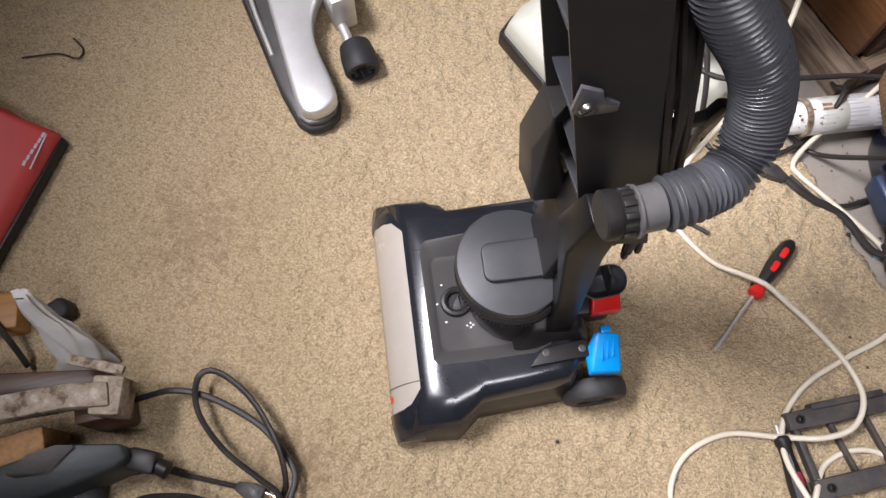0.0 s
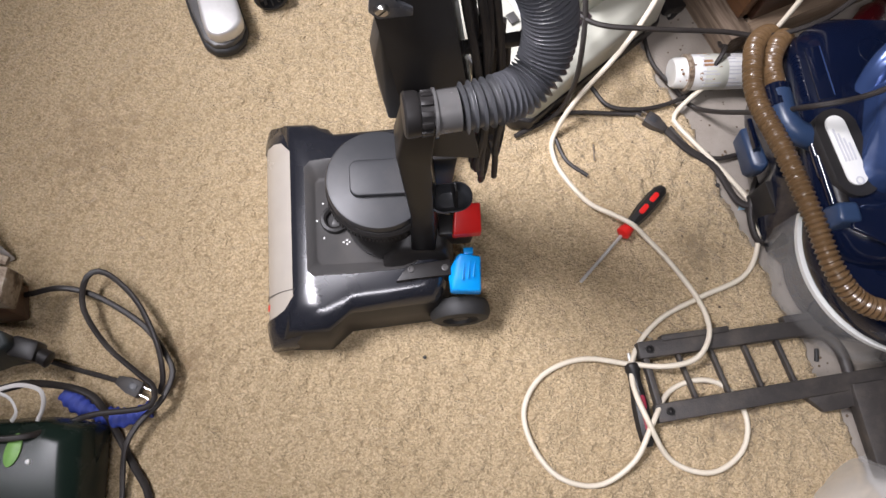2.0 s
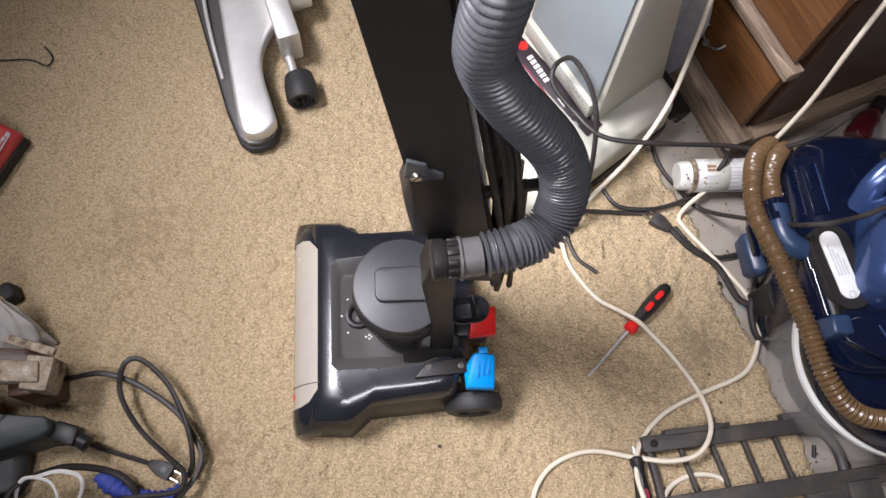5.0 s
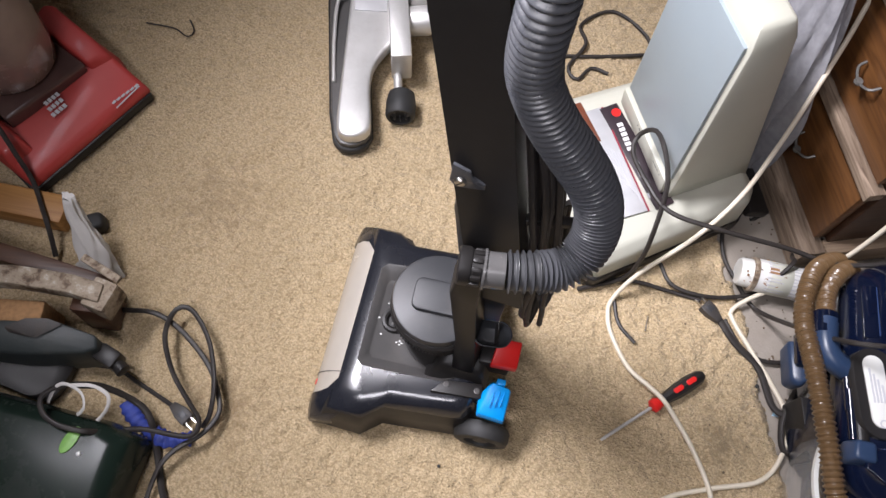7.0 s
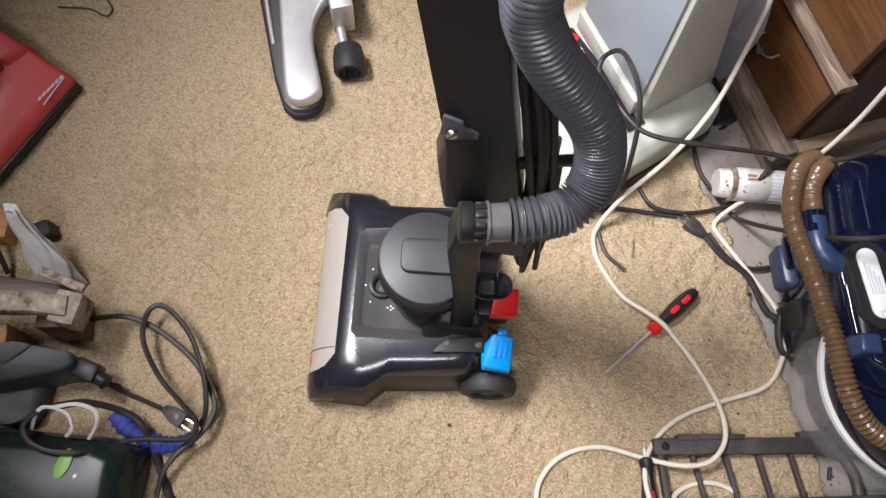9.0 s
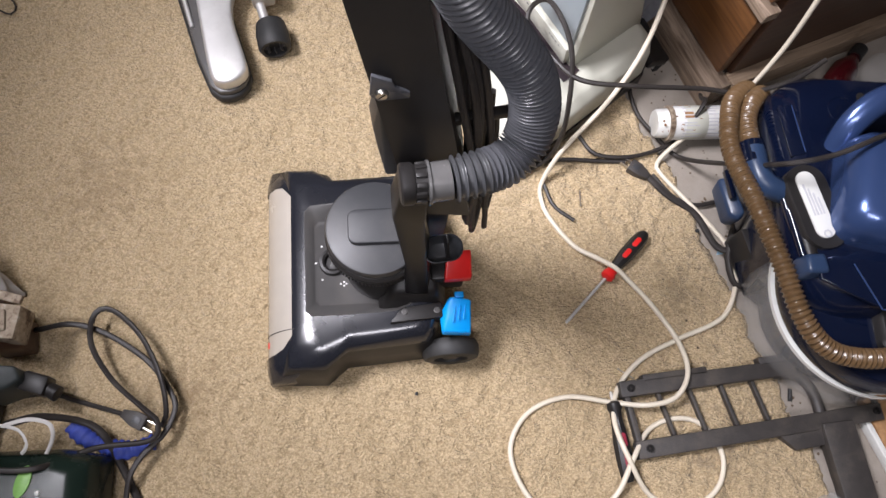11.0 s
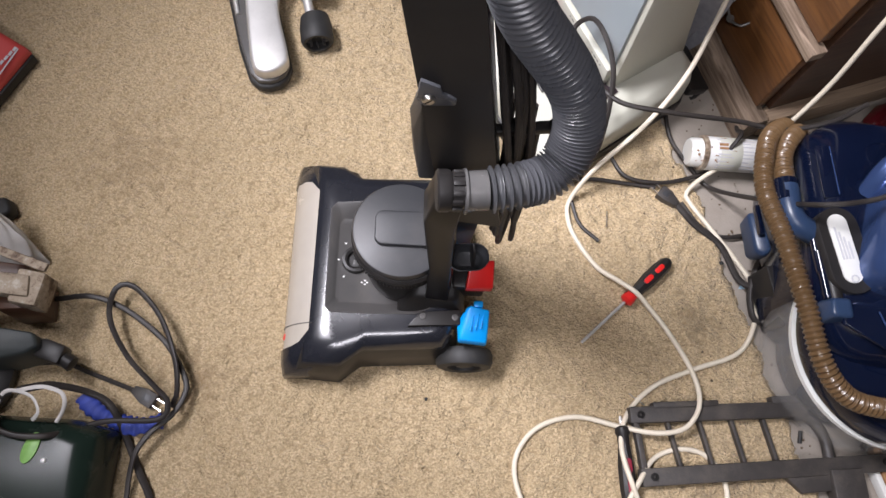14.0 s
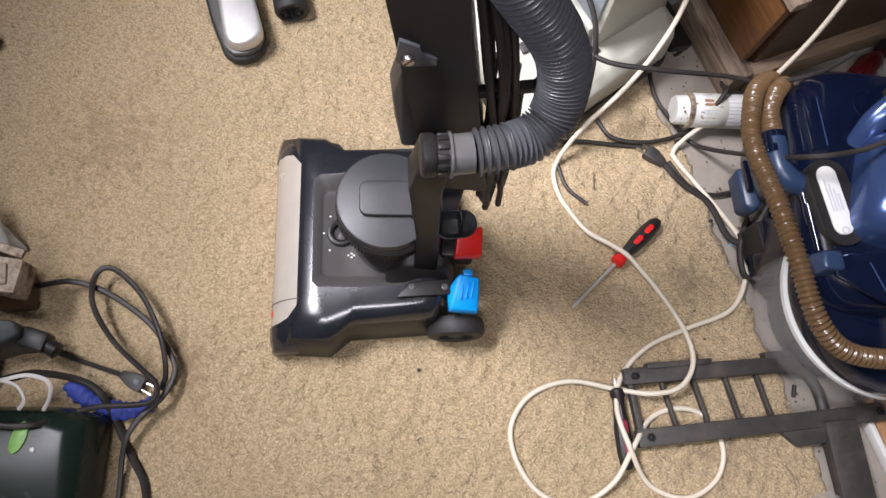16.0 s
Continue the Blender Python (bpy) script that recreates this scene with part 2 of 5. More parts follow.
M_GREEN = mat("dark_green_gloss_plastic", (0.011, 0.02, 0.015), 0.26, spec=0.2, vary=0.2, scale=20, dirt=0.35, dirtcol=(0.075, 0.075, 0.065))
M_LIME = mat("lime_badge", (0.2, 0.42, 0.09), 0.4, vary=0.3, scale=120)
M_OAK = wood_mat("orange_oak", (0.085, 0.034, 0.012), (0.18, 0.078, 0.026), 12, 0.35, 1)
M_OAKGREY = wood_mat("weathered_oak", (0.11, 0.072, 0.047), (0.36, 0.275, 0.20), 16, 0.6, 1)
# oak darkened to hold the dresser side's shade; also the pile's dark blocks
M_OAKDARK = wood_mat("dark_shaded_oak", (0.05, 0.022, 0.012), (0.09, 0.04, 0.02), 12, 0.45, 0)
M_PINE = wood_mat("orange_pine", (0.3, 0.13, 0.035), (0.5, 0.26, 0.08), 10, 0.5, 0)
M_CHIP = mat("chipboard", (0.36, 0.2, 0.09), 0.85, vary=0.5, scale=140, bump=0.6, bscale=200)
M_WORN = worn_mat()
M_SLATE = mat("dusty_slate_plastic", (0.03, 0.037, 0.037), 0.5, vary=0.2, scale=40, bump=0.15, bscale=200, dirt=0.5, dirtcol=(0.1, 0.1, 0.09))
M_CLOTH = mat("white_rag", (0.56, 0.54, 0.51), 0.9, vary=0.12, scale=30, bump=0.5, bscale=90)
M_GCLOTH = mat("grey_quilted_cloth", (0.3, 0.3, 0.32), 0.85, vary=0.35, scale=60, bump=0.5, bscale=150)
M_BTAPE = mat("blue_cloth", (0.035, 0.06, 0.32), 0.6, vary=0.3, scale=60, bump=0.5, bscale=120)
M_IRON = mat("dark_brown_plastic", (0.046, 0.041, 0.038), 0.5, vary=0.3, scale=70, bump=0.3, bscale=300, dirt=0.6, dirtcol=(0.12, 0.1, 0.08))
M_PAPER = mat("white_can_label", (0.68, 0.68, 0.66), 0.45, vary=0.06, scale=50, dirt=0.35, dirtcol=(0.45, 0.4, 0.3))
M_RUST = mat("rust_stains", (0.3, 0.16, 0.07), 0.8, vary=0.4, scale=100)
M_PALE = mat("pale_print", (0.5, 0.5, 0.52), 0.5)
M_PORC = mat("white_porcelain", (0.72, 0.72, 0.68), 0.2, vary=0.04)
M_REDCLEAR = mat("red_translucent", (0.05, 0.004, 0.006), 0.15, vary=0.2, coat=0.4)
M_FLECK = mat("pale_blue_paper", (0.35, 0.55, 0.68), 0.7, vary=0.1)
M_PVC = mat("grey_pvc", (0.42, 0.41, 0.38), 0.5, vary=0.08, dirt=0.4, dirtcol=(0.25, 0.22, 0.18))


# ---- mesh helpers ----
def thing(name, label, category, at=(0, 0, 0), turn=0.0, group=""):
    o = new(name)
    o.empty_display_size = 0.05
    o.matrix_world = pose(*at, 0, 0, turn)
    return tagged(o, label, category, group)


def finish(name, bm, material, smooth=True, angle=40):
    bmesh.ops.recalc_face_normals(bm, faces=bm.faces)
    me = bpy.data.meshes.new(name)
    lim = radians(angle)
    if smooth:
        for f in bm.faces:
            f.smooth = True
        for e in bm.edges:
            if len(e.link_faces) != 2 or e.calc_face_angle(0) > lim:
                e.smooth = False
    bm.to_mesh(me)
    bm.free()
    me.materials.append(material)
    return new(name, me)


def part(name, bm, material, parent, label="", smooth=True, angle=40):
    o = finish(name, bm, material, smooth, angle)
    o.parent = parent
    if label:
        o["label"] = label
    return o


def single(name, bm, material, label, category, at=(0, 0, 0), turn=0.0, group="", kind="", angle=40):
    o = finish(name, bm, material, True, angle)
    o.matrix_world = pose(*at, 0, 0, turn)
    return tagged(o, label, category, group, kind)


def bevel(bm, w, seg=2, min_angle=30):
    if w <= 0:
        return bm
    bmesh.ops.recalc_face_normals(bm, faces=bm.faces)
    es = [e for e in bm.edges if len(e.link_faces) == 2 and e.calc_face_angle(0) > radians(min_angle)]
    bmesh.ops.bevel(bm, geom=es, offset=w, segments=seg, affect="EDGES", profile=0.5, clamp_overlap=True)
    return bm


def box(size, at=(0, 0, 0), turn=(0, 0, 0), b=0.0, seg=2, bm=None):
    tmp = bmesh.new()
    bmesh.ops.create_cube(tmp, size=1)
    bmesh.ops.scale(tmp, vec=size, verts=tmp.verts)
    bevel(tmp, b, seg)
    bmesh.ops.transform(tmp, matrix=pose(*at, *turn), verts=tmp.verts)
    return merge(bm, tmp)


def merge(bm, tmp):
    if bm is None:
        return tmp
    me = bpy.data.meshes.new("tmp")
    tmp.to_mesh(me)
    tmp.free()
    bm.from_mesh(me)
    bpy.data.meshes.remove(me)
    return bm


def prism(outline, z0, z1, b=0.0, seg=2, top=1.0, shift=(0, 0), bm=None):
    """Upright solid on an outline; top: the scale of the upper outline about its middle."""
    tmp = bmesh.new()
    cx = sum(p[0] for p in outline) / len(outline)
    cy = sum(p[1] for p in outline) / len(outline)
    lo = [tmp.verts.new((x, y, z0)) for x, y in outline]
    hi = [tmp.verts.new((cx + (x - cx) * top + shift[0], cy + (y - cy) * top + shift[1], z1)) for x, y in outline]
    n = len(lo)
    tmp.faces.new(lo[::-1])
    tmp.faces.new(hi)
    for i in range(n):
        tmp.faces.new((lo[i], lo[(i + 1) % n], hi[(i + 1) % n], hi[i]))
    bevel(tmp, b, seg)
    return merge(bm, tmp)


def hull(points, b=0.0, seg=2, bm=None):
    tmp = bmesh.new()
    for p in points:
        tmp.verts.new(p)
    bmesh.ops.convex_hull(tmp, input=tmp.verts)
    bmesh.ops.dissolve_limit(tmp, angle_limit=radians(3), verts=tmp.verts, edges=tmp.edges)
    bevel(tmp, b, seg)
    return merge(bm, tmp)


def lathe(profile, at=(0, 0, 0), turn=(0, 0, 0), n=48, bm=None):
    """Solid of turning: profile of (radius, height)."""
    tmp = bmesh.new()
    rings = []
    for r, z in profile:
        if r < 1e-6:
            rings.append([tmp.verts.new((0, 0, z))])
        else:
            rings.append([tmp.verts.new((r * math.cos(2 * math.pi * i / n), r * math.sin(2 * math.pi * i / n), z)) for i in range(n)])
    for a, c in zip(rings, rings[1:]):
        for i in range(n):
            j = (i + 1) % n
            if len(a) == 1:
                tmp.faces.new((a[0], c[i], c[j]))
            elif len(c) == 1:
                tmp.faces.new((a[i], a[j], c[0]))
            else:
                tmp.faces.new((a[i], a[j], c[j], c[i]))
    bmesh.ops.transform(tmp, matrix=pose(*at, *turn), verts=tmp.verts)
    return merge(bm, tmp)


def spline(points, step=0.008, closed=False):
    """Evenly spaced points of a smooth line through the given ones."""
    ps = [Vector(p) for p in points]
    ext = [2 * ps[0] - ps[1], *ps, 2 * ps[-1] - ps[-2]]
    fine = []
    for i in range(1, len(ext) - 2):
        a, b_, c, d = ext[i - 1 : i + 3]
        for k in range(48):
            t = k / 48
            fine.append(0.5 * (2 * b_ + (c - a) * t + (2 * a - 5 * b_ + 4 * c - d) * t * t + (3 * b_ - a - 3 * c + d) * t**3))
    fine.append(ps[-1])
    out, left = [fine[0]], step
    for p, q in zip(fine, fine[1:]):
        seg = (q - p).length
        while seg > left:
            p = p.lerp(q, left / seg)
            out.append(p.copy())
            seg = (q - p).length
            left = step
        left -= seg
    return out


def tube(points, radius, n=8, step=0.008, smooth_line=True, flat=1.0, span=1, bm=None):
    """A round bar along a line; radius: a number or a function of the length run; flat: width over height."""
    line = spline(points, step) if smooth_line else [Vector(p) for p in points]
    tmp = bmesh.new()
    side = None
    rings, run = [], 0.0
    for i, p in enumerate(line):
        d = (line[min(i + span, len(line) - 1)] - line[max(i - span, 0)]).normalized()
        if side is None:
            side = d.cross(Vector((0, 0, 1)))
            side = side.normalized() if side.length > 1e-3 else Vector((1, 0, 0))
        side = (side - d * side.dot(d)).normalized()
        up = side.cross(d)
        r = radius(run) if callable(radius) else radius
        rings.append([tmp.verts.new(p + r * (flat * math.cos(2 * math.pi * k / n) * side + math.sin(2 * math.pi * k / n) * up)) for k in range(n)])
        if i + 1 < len(line):
            run += (line[i + 1] - p).length
    for a, c in zip(rings, rings[1:]):
        for k in range(n):
            tmp.faces.new((a[k], a[(k + 1) % n], c[(k + 1) % n], c[k]))
    tmp.faces.new(rings[0][::-1])
    tmp.faces.new(rings[-1])
    return merge(bm, tmp)


def rounded(w, h, r, n=6, at=(0, 0)):
    """Outline of a rectangle with round corners."""
    out = []
    for cx, cy, a0 in ((w / 2 - r, h / 2 - r, 0), (-w / 2 + r, h / 2 - r, 90), (-w / 2 + r, -h / 2 + r, 180), (w / 2 - r, -h / 2 + r, 270)):
        for k in range(n + 1):
            a = radians(a0 + 90 * k / n)
            out.append((at[0] + cx + r * math.cos(a), at[1] + cy + r * math.sin(a)))
    return out


def loft(sections, b=0.0, bm=None):
    """Solid through outlines of equal length, each a list of 3D points."""
    tmp = bmesh.new()
    rings = [[tmp.verts.new(p) for p in s] for s in sections]
    n = len(rings[0])
    for a, c in zip(rings, rings[1:]):
        for k in range(n):
            tmp.faces.new((a[k], a[(k + 1) % n], c[(k + 1) % n], c[k]))
    tmp.faces.new(rings[0][::-1])
    tmp.faces.new(rings[-1])
    bevel(tmp, b)
    return merge(bm, tmp)


def cable(name, points, r, material, label, group="", flat=1.0, n=8):
    return single(name, tube(points, r, n, 0.01, True, flat), material, label, "cable", group=group)


# ---- room ----
def slab(name, size, at, material):
    o = finish(name, box(size, at), material, False)
    return tagged(o, kind="structure")


slab("floor", (4.4, 4.4, 0.1), (0.1, 0.5, -0.06), M_CONC)
slab("wall_west", (0.1, 4.4, 2.4), (-2.15, 0.5, 1.19), M_WALL)
slab("wall_east", (0.1, 4.4, 2.4), (2.35, 0.5, 1.19), M_WALL)
slab("wall_north", (4.6, 0.1, 2.4), (0.1, 2.75, 1.19), M_WALL)
slab("wall_south", (4.6, 0.1, 2.4), (0.1, -1.75, 1.19), M_WALL)
slab("ceiling", (4.6, 4.6, 0.1), (0.1, 0.5, 2.45), M_CEIL)


def carpet():
    """Pile carpet with a frayed cut edge along the bare concrete."""
    step = 0.0045
    x0, x1, y0, y1 = -1.15, 1.0, -0.35, 1.65
    nx, ny = int((x1 - x0) / step), int((y1 - y0) / step)
    xs, ys = np.meshgrid(np.linspace(x0, x1, nx), np.linspace(y0, y1, ny))
    rng = np.random.default_rng(3)

    def field(cell):
        g = rng.random((int((y1 - y0) / cell) + 3, int((x1 - x0) / cell) + 3))
        fx, fy = (xs - x0) / cell, (ys - y0) / cell
        ix, iy = fx.astype(int), fy.astype(int)
        tx, ty = fx - ix, fy - iy
        tx, ty = tx * tx * (3 - 2 * tx), ty * ty * (3 - 2 * ty)
        return (g[iy, ix] * (1 - tx) + g[iy, ix + 1] * tx) * (1 - ty) + (g[iy + 1, ix] * (1 - tx) + g[iy + 1, ix + 1] * tx) * ty

    zs = -0.006 + 0.0055 * field(0.013) + 0.0055 * field(0.0075) + 0.003 * field(0.05)
    edge = np.interp(ys, [-0.35, 0.104, 0.321, 0.464, 0.606, 0.781, 1.0, 1.65], [1.1, 0.90, 0.795, 0.73, 0.66, 0.565, 0.53, 0.45])
    edge = edge + 0.02 * (field(0.06) - 0.5) + 0.012 * (field(0.015) - 0.5)
    away = edge - xs
    zs = np.where(away < 0.012, zs - 0.012 * np.clip(1 - away / 0.012, 0, 1), zs)
    keep = away > -0.002
    idx = np.arange(nx * ny).reshape(ny, nx)
    quads = np.stack([idx[:-1, :-1], idx[:-1, 1:], idx[1:, 1:], idx[1:, :-1]], -1)
    ok = keep[:-1, :-1] & keep[:-1, 1:] & keep[1:, 1:] & keep[1:, :-1]
    jit = rng.normal(0, 0.0012, (2, ny, nx))
    verts = np.stack([xs + jit[0], ys + jit[1], zs], -1).reshape(-1, 3)
    me = bpy.data.meshes.new("carpet")
    me.from_pydata(verts.tolist(), [], quads[ok].tolist())
    me.polygons.foreach_set("use_smooth", [True] * len(me.polygons))
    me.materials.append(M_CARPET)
    return tagged(new("carpet", me), "worn beige cut-pile carpet with dark stains and a frayed edge", "carpet", kind="structure")


carpet()


# ---- upright vacuum in the middle of the floor ----
def upright_vacuum():
    v = thing("upright_vacuum", "black upright vacuum cleaner with grey hose and missing dust bin", "vacuum cleaner", (-0.004, 0.333, 0), 8.7)
    # floor head: flared front, waisted sides, a glossy deck round a sunken tray
    foot = [(0.0, -0.172), (0.068, -0.176), (0.100, -0.150), (0.235, -0.141), (0.252, -0.12), (0.252, 0.12), (0.235, 0.150), (0.085, 0.152), (0.055, 0.172), (0.0, 0.172)]
    well = [(0.045, -0.078), (0.053, -0.086), (0.11, -0.088), (0.18, -0.088), (0.2, -0.08), (0.2, 0.085), (0.18, 0.092), (0.11, 0.092), (0.053, 0.090), (0.044, 0.080)]

    def rise(x):
        return 0.13 * max(0.0, x - 0.05)

    def inset(k, front=0.0):
        return [(max(x - k * (1 if x > 0.12 else -0.2), front), y * (1 - k / 0.16)) for x, y in foot]
    head = part("head", loft([[(x, y, 0.006) for x, y in foot], [(x, y, 0.052) for x, y in inset(0.003)], [(x, y, 0.064) for x, y in inset(0.005, 0.004)], [(x, y, 0.088) for x, y in inset(0.011, 0.014)],
                              [(x, y, 0.0985 + rise(x)) for x, y in inset(0.019, 0.022)], [(0.6 * a + 0.4 * c, 0.6 * b + 0.4 * d, 0.104 + rise(0.6 * a + 0.4 * c)) for (a, b), (c, d) in zip(inset(0.019, 0.022), well)], [(x, y, 0.107 + rise(x)) for x, y in well], [(x + 0.004 * (1 if x < 0.12 else -1), y * 0.96, 0.082) for x, y in well]]), M_GLOSS, v, angle=75)
    head.data.materials.append(M_BLACK)
    for f in head.data.polygons:
        f.material_index = 1 if abs(f.normal.z) < 0.45 and f.center.z < 0.08 else 0
    for sg in (-1, 1):
        inner = [(-0.020, 0.136, 0.010), (-0.0235, 0.136, 0.037), (-0.018, 0.1365, 0.056), (-0.005, 0.1355, 0.0765), (0.008, 0.1295, 0.0895), (0.027, 0.1055, 0.1015), (0.094, 0.099, 0.1075), (0.094, 0.10, 0.02)]
        mid = [(-0.0205, 0.152, 0.008), (-0.0225, 0.152, 0.036), (-0.0165, 0.151, 0.054), (-0.002, 0.149, 0.072), (0.014, 0.144, 0.084), (0.045, 0.134, 0.0965), (0.094, 0.128, 0.1015), (0.094, 0.13, 0.02)]
        outer = [(-0.018, 0.174, 0.007), (-0.018, 0.174, 0.036), (-0.012, 0.173, 0.05), (0.002, 0.171, 0.060), (0.022, 0.168, 0.070), (0.05, 0.160, 0.084), (0.080, 0.150, 0.089), (0.062, 0.170, 0.007)]
        part("front_cheek", loft([[(x, sg * y, z) for x, y, z in q] for q in (inner, mid, outer)]), M_GLOSS, head, angle=75)
    # clear brush window, a sloping strip round the front
    prof = [(-0.018, 0.1375, 0.012), (-0.0215, 0.1375, 0.036), (-0.0165, 0.137, 0.056), (-0.004, 0.136, 0.0765), (0.008, 0.130, 0.0895), (0.018, 0.117, 0.0965), (0.0265, 0.1065, 0.1005), (0.0265, 0.1065, 0.02)]
    sec = [[(x, sg * y, z) for x, y, z in prof] for sg in (-1, 1)]
    part("brush_window", loft(sec), M_WINDOW, head, "dusty clear plastic brush window")
    part("window_seam", tube([(-0.0222, -0.102, 0.036), (-0.0172, -0.102, 0.0565), (-0.0045, -0.102, 0.077), (0.0078, -0.102, 0.090), (0.018, -0.102, 0.097), (0.026, -0.102, 0.1008)], 0.0007, 6, 0.004), M_CUFF, head)
    part("red_mark", prism(rounded(0.012, 0.010, 0.004, 3, (0.0, 0)), 0, 0.0012), M_RED, head, "small red badge").matrix_local = pose(-0.0178, -0.116, 0.05, 0, -70, 0)
    low = [(0.057, -0.058), (0.064, -0.066), (0.11, -0.066), (0.18, -0.066), (0.192, -0.06), (0.192, 0.065), (0.18, 0.070), (0.11, 0.070), (0.064, 0.070), (0.057, 0.062)]
    basin = loft([[(x - 0.002, y * 1.01, 0.1055 + rise(x)) for x, y in well], [(x - 0.001, y * 1.006, 0.1082 + rise(x)) for x, y in well], [(x + 0.0015, y * 0.98, 0.1075 + rise(x)) for x, y in well], [(x - 0.001, y * 1.02, 0.0895) for x, y in low], [(x + 0.001, y * 0.98, 0.0878) for x, y in low]])
    basin.faces.ensure_lookup_table()
    bmesh.ops.delete(basin, geom=[f for f in basin.faces if len(f.verts) > 4 and f.calc_center_median().z > 0.1], context="FACES_ONLY")
    part("tray", basin, M_PANEL, head, "dusty grey plastic tray", angle=50)
    knob = lathe([(0.0, 0.0), (0.012, 0.0), (0.013, 0.007), (0.0165, 0.009), (0.0205, 0.008), (0.022, -0.002)], (0.085, 0.002, 0.089), n=32)
    part("height_dial", knob, M_BLACK, head, "round black height dial")
    part("dial_cap", hull([(0.078, -0.010, 0.090), (0.090, 0.014, 0.090), (0.092, -0.010, 0.090), (0.082, 0.0, 0.096), (0.088, 0.006, 0.096)], 0.001), M_CUFF, head)
    for a, b_ in ((0.068, 0.029), (0.0585, 0.002), (0.068, -0.025), (0.096, -0.033), (0.101, -0.030), (0.101, -0.036), (0.1045, -0.033)):
        part("white_mark", box((0.0028, 0.0022, 0.0008), (a, b_, 0.0884)), M_WHITE, head)
    # screw plate at the side
    plate = part("screw_plate", prism([(0.168, -0.108), (0.246, -0.103), (0.246, -0.080), (0.186, -0.086)], 0.094, 0.1315, 0.002), M_BLACK, head)
    for u in (0.190, 0.238):
        part("screw", lathe([(0, 0.0), (0.0025, 0.0), (0.0035, 0.0015), (0.0048, 0.001), (0.005, -0.001)], (u, -0.0925, 0.1318), n=16), M_PANEL, plate)
    # rear wheels
    for y in (-0.138, 0.145):
        w = part("wheel", lathe([(0.0, -0.012), (0.012, -0.012), (0.014, -0.006), (0.024, -0.004), (0.027, -0.014), (0.034, -0.016), (0.042, -0.013), (0.045, -0.006), (0.045, 0.006), (0.042, 0.013), (0.03, 0.014), (0.0, 0.014)], (0, 0, 0), (0, 0, 0), 40), M_RUBBER, v)
        w.matrix_local = pose(0.262, y, 0.045, 90 if y < 0 else -90, 0, 0) @ pose(0, 0, 0, 180, 0, 0)
        for k in range(5):
            part("spoke", box((0.003, 0.022, 0.004), (0, 0.016, -0.008), b=0.0005), M_RUBBER, w).matrix_local = pose(0, 0, 0, 0, 0, 72 * k)
    # motor housing: round drum with stepped lid
    drum = part("motor_drum", lathe([(0.064, 0.095), (0.064, 0.13), (0.058, 0.138), (0.056, 0.175), (0.06, 0.188), (0.0, 0.188)], (0.165, 0.0, 0), n=56), M_BLACK, v)
    part("drum_skirt", lathe([(0.05, 0.182), (0.066, 0.184), (0.0735, 0.198), (0.0735, 0.206), (0.070, 0.21), (0.05, 0.211)], (0.154, 0.006, 0), n=64), M_BLACK, drum)
    part("lid", lathe([(0.068, 0.209), (0.0705, 0.211), (0.0705, 0.219), (0.0685, 0.2235), (0.066, 0.2245), (0.0, 0.2255)], (0.152, 0.008, 0), n=72), M_DGREY, drum, "dusty dark grey round lid")
    part("lid_pad", prism(rounded(0.086, 0.050, 0.012, 8, (0.157, 0.007)), 0.2245, 0.2345, 0.002, 3), M_DGREY, drum)
    ridge = bmesh.new()
    for k in range(34):
        a = radians(195 + k * 4)
        box((0.003, 0.0018, 0.012), (0.154 + 0.0725 * math.cos(a), 0.006 + 0.0725 * math.sin(a), 0.192), (0, 0, math.degrees(a)), bm=ridge)
    part("grip_ridges", ridge, M_BLACK, drum)
    part("rear_block", hull([(0.15, -0.088, 0.1), (0.255, -0.085, 0.1), (0.255, 0.075, 0.1), (0.15, 0.085, 0.1), (0.17, -0.07, 0.15), (0.24, -0.07, 0.15), (0.24, 0.06, 0.19), (0.17, 0.07, 0.15)], 0.008, 3), M_BLACK, v)
    # duct that drops from the hose elbow behind the drum
    duct = loft([[(0.178, -0.066, 0.52), (0.206, -0.070, 0.52), (0.206, -0.04, 0.52), (0.176, -0.035, 0.52)],
                 [(0.170, -0.060, 0.435), (0.206, -0.068, 0.43), (0.208, -0.03, 0.43), (0.17, -0.02, 0.435)],
                 [(0.188, -0.064, 0.27), (0.218, -0.068, 0.27), (0.224, -0.03, 0.27), (0.196, -0.02, 0.27)],
                 [(0.192, -0.07, 0.12), (0.226, -0.072, 0.12), (0.235, -0.03, 0.12), (0.2, -0.02, 0.12)]], 0.003)
    part("duct", duct, M_DUCT, v)
    def oval(k, z):
        return [(x, y, z) for x, y in rounded(0.054 * k, 0.036 * k, 0.0175 * k, 6)]
    cup = part("latch_cup", loft([oval(0.6, -0.012), oval(0.9, -0.004), oval(1.0, 0.012), oval(0.93, 0.013), oval(0.8, 0.002), oval(0.5, -0.004)]), M_DGREY, v, "scuffed dark grey oval cup")
    cup.matrix_local = pose(0.236, -0.052, 0.292, 10, 0, 6)
    part("cup_fin", hull([(0.004, -0.012, 0.0), (0.009, -0.012, 0.0), (0.004, 0.016, 0.0), (0.009, 0.016, 0.0), (0.005, 0.004, 0.026), (0.008, 0.004, 0.026), (0.005, 0.016, 0.026), (0.008, 0.016, 0.026)], 0.001), M_BLACK, cup)
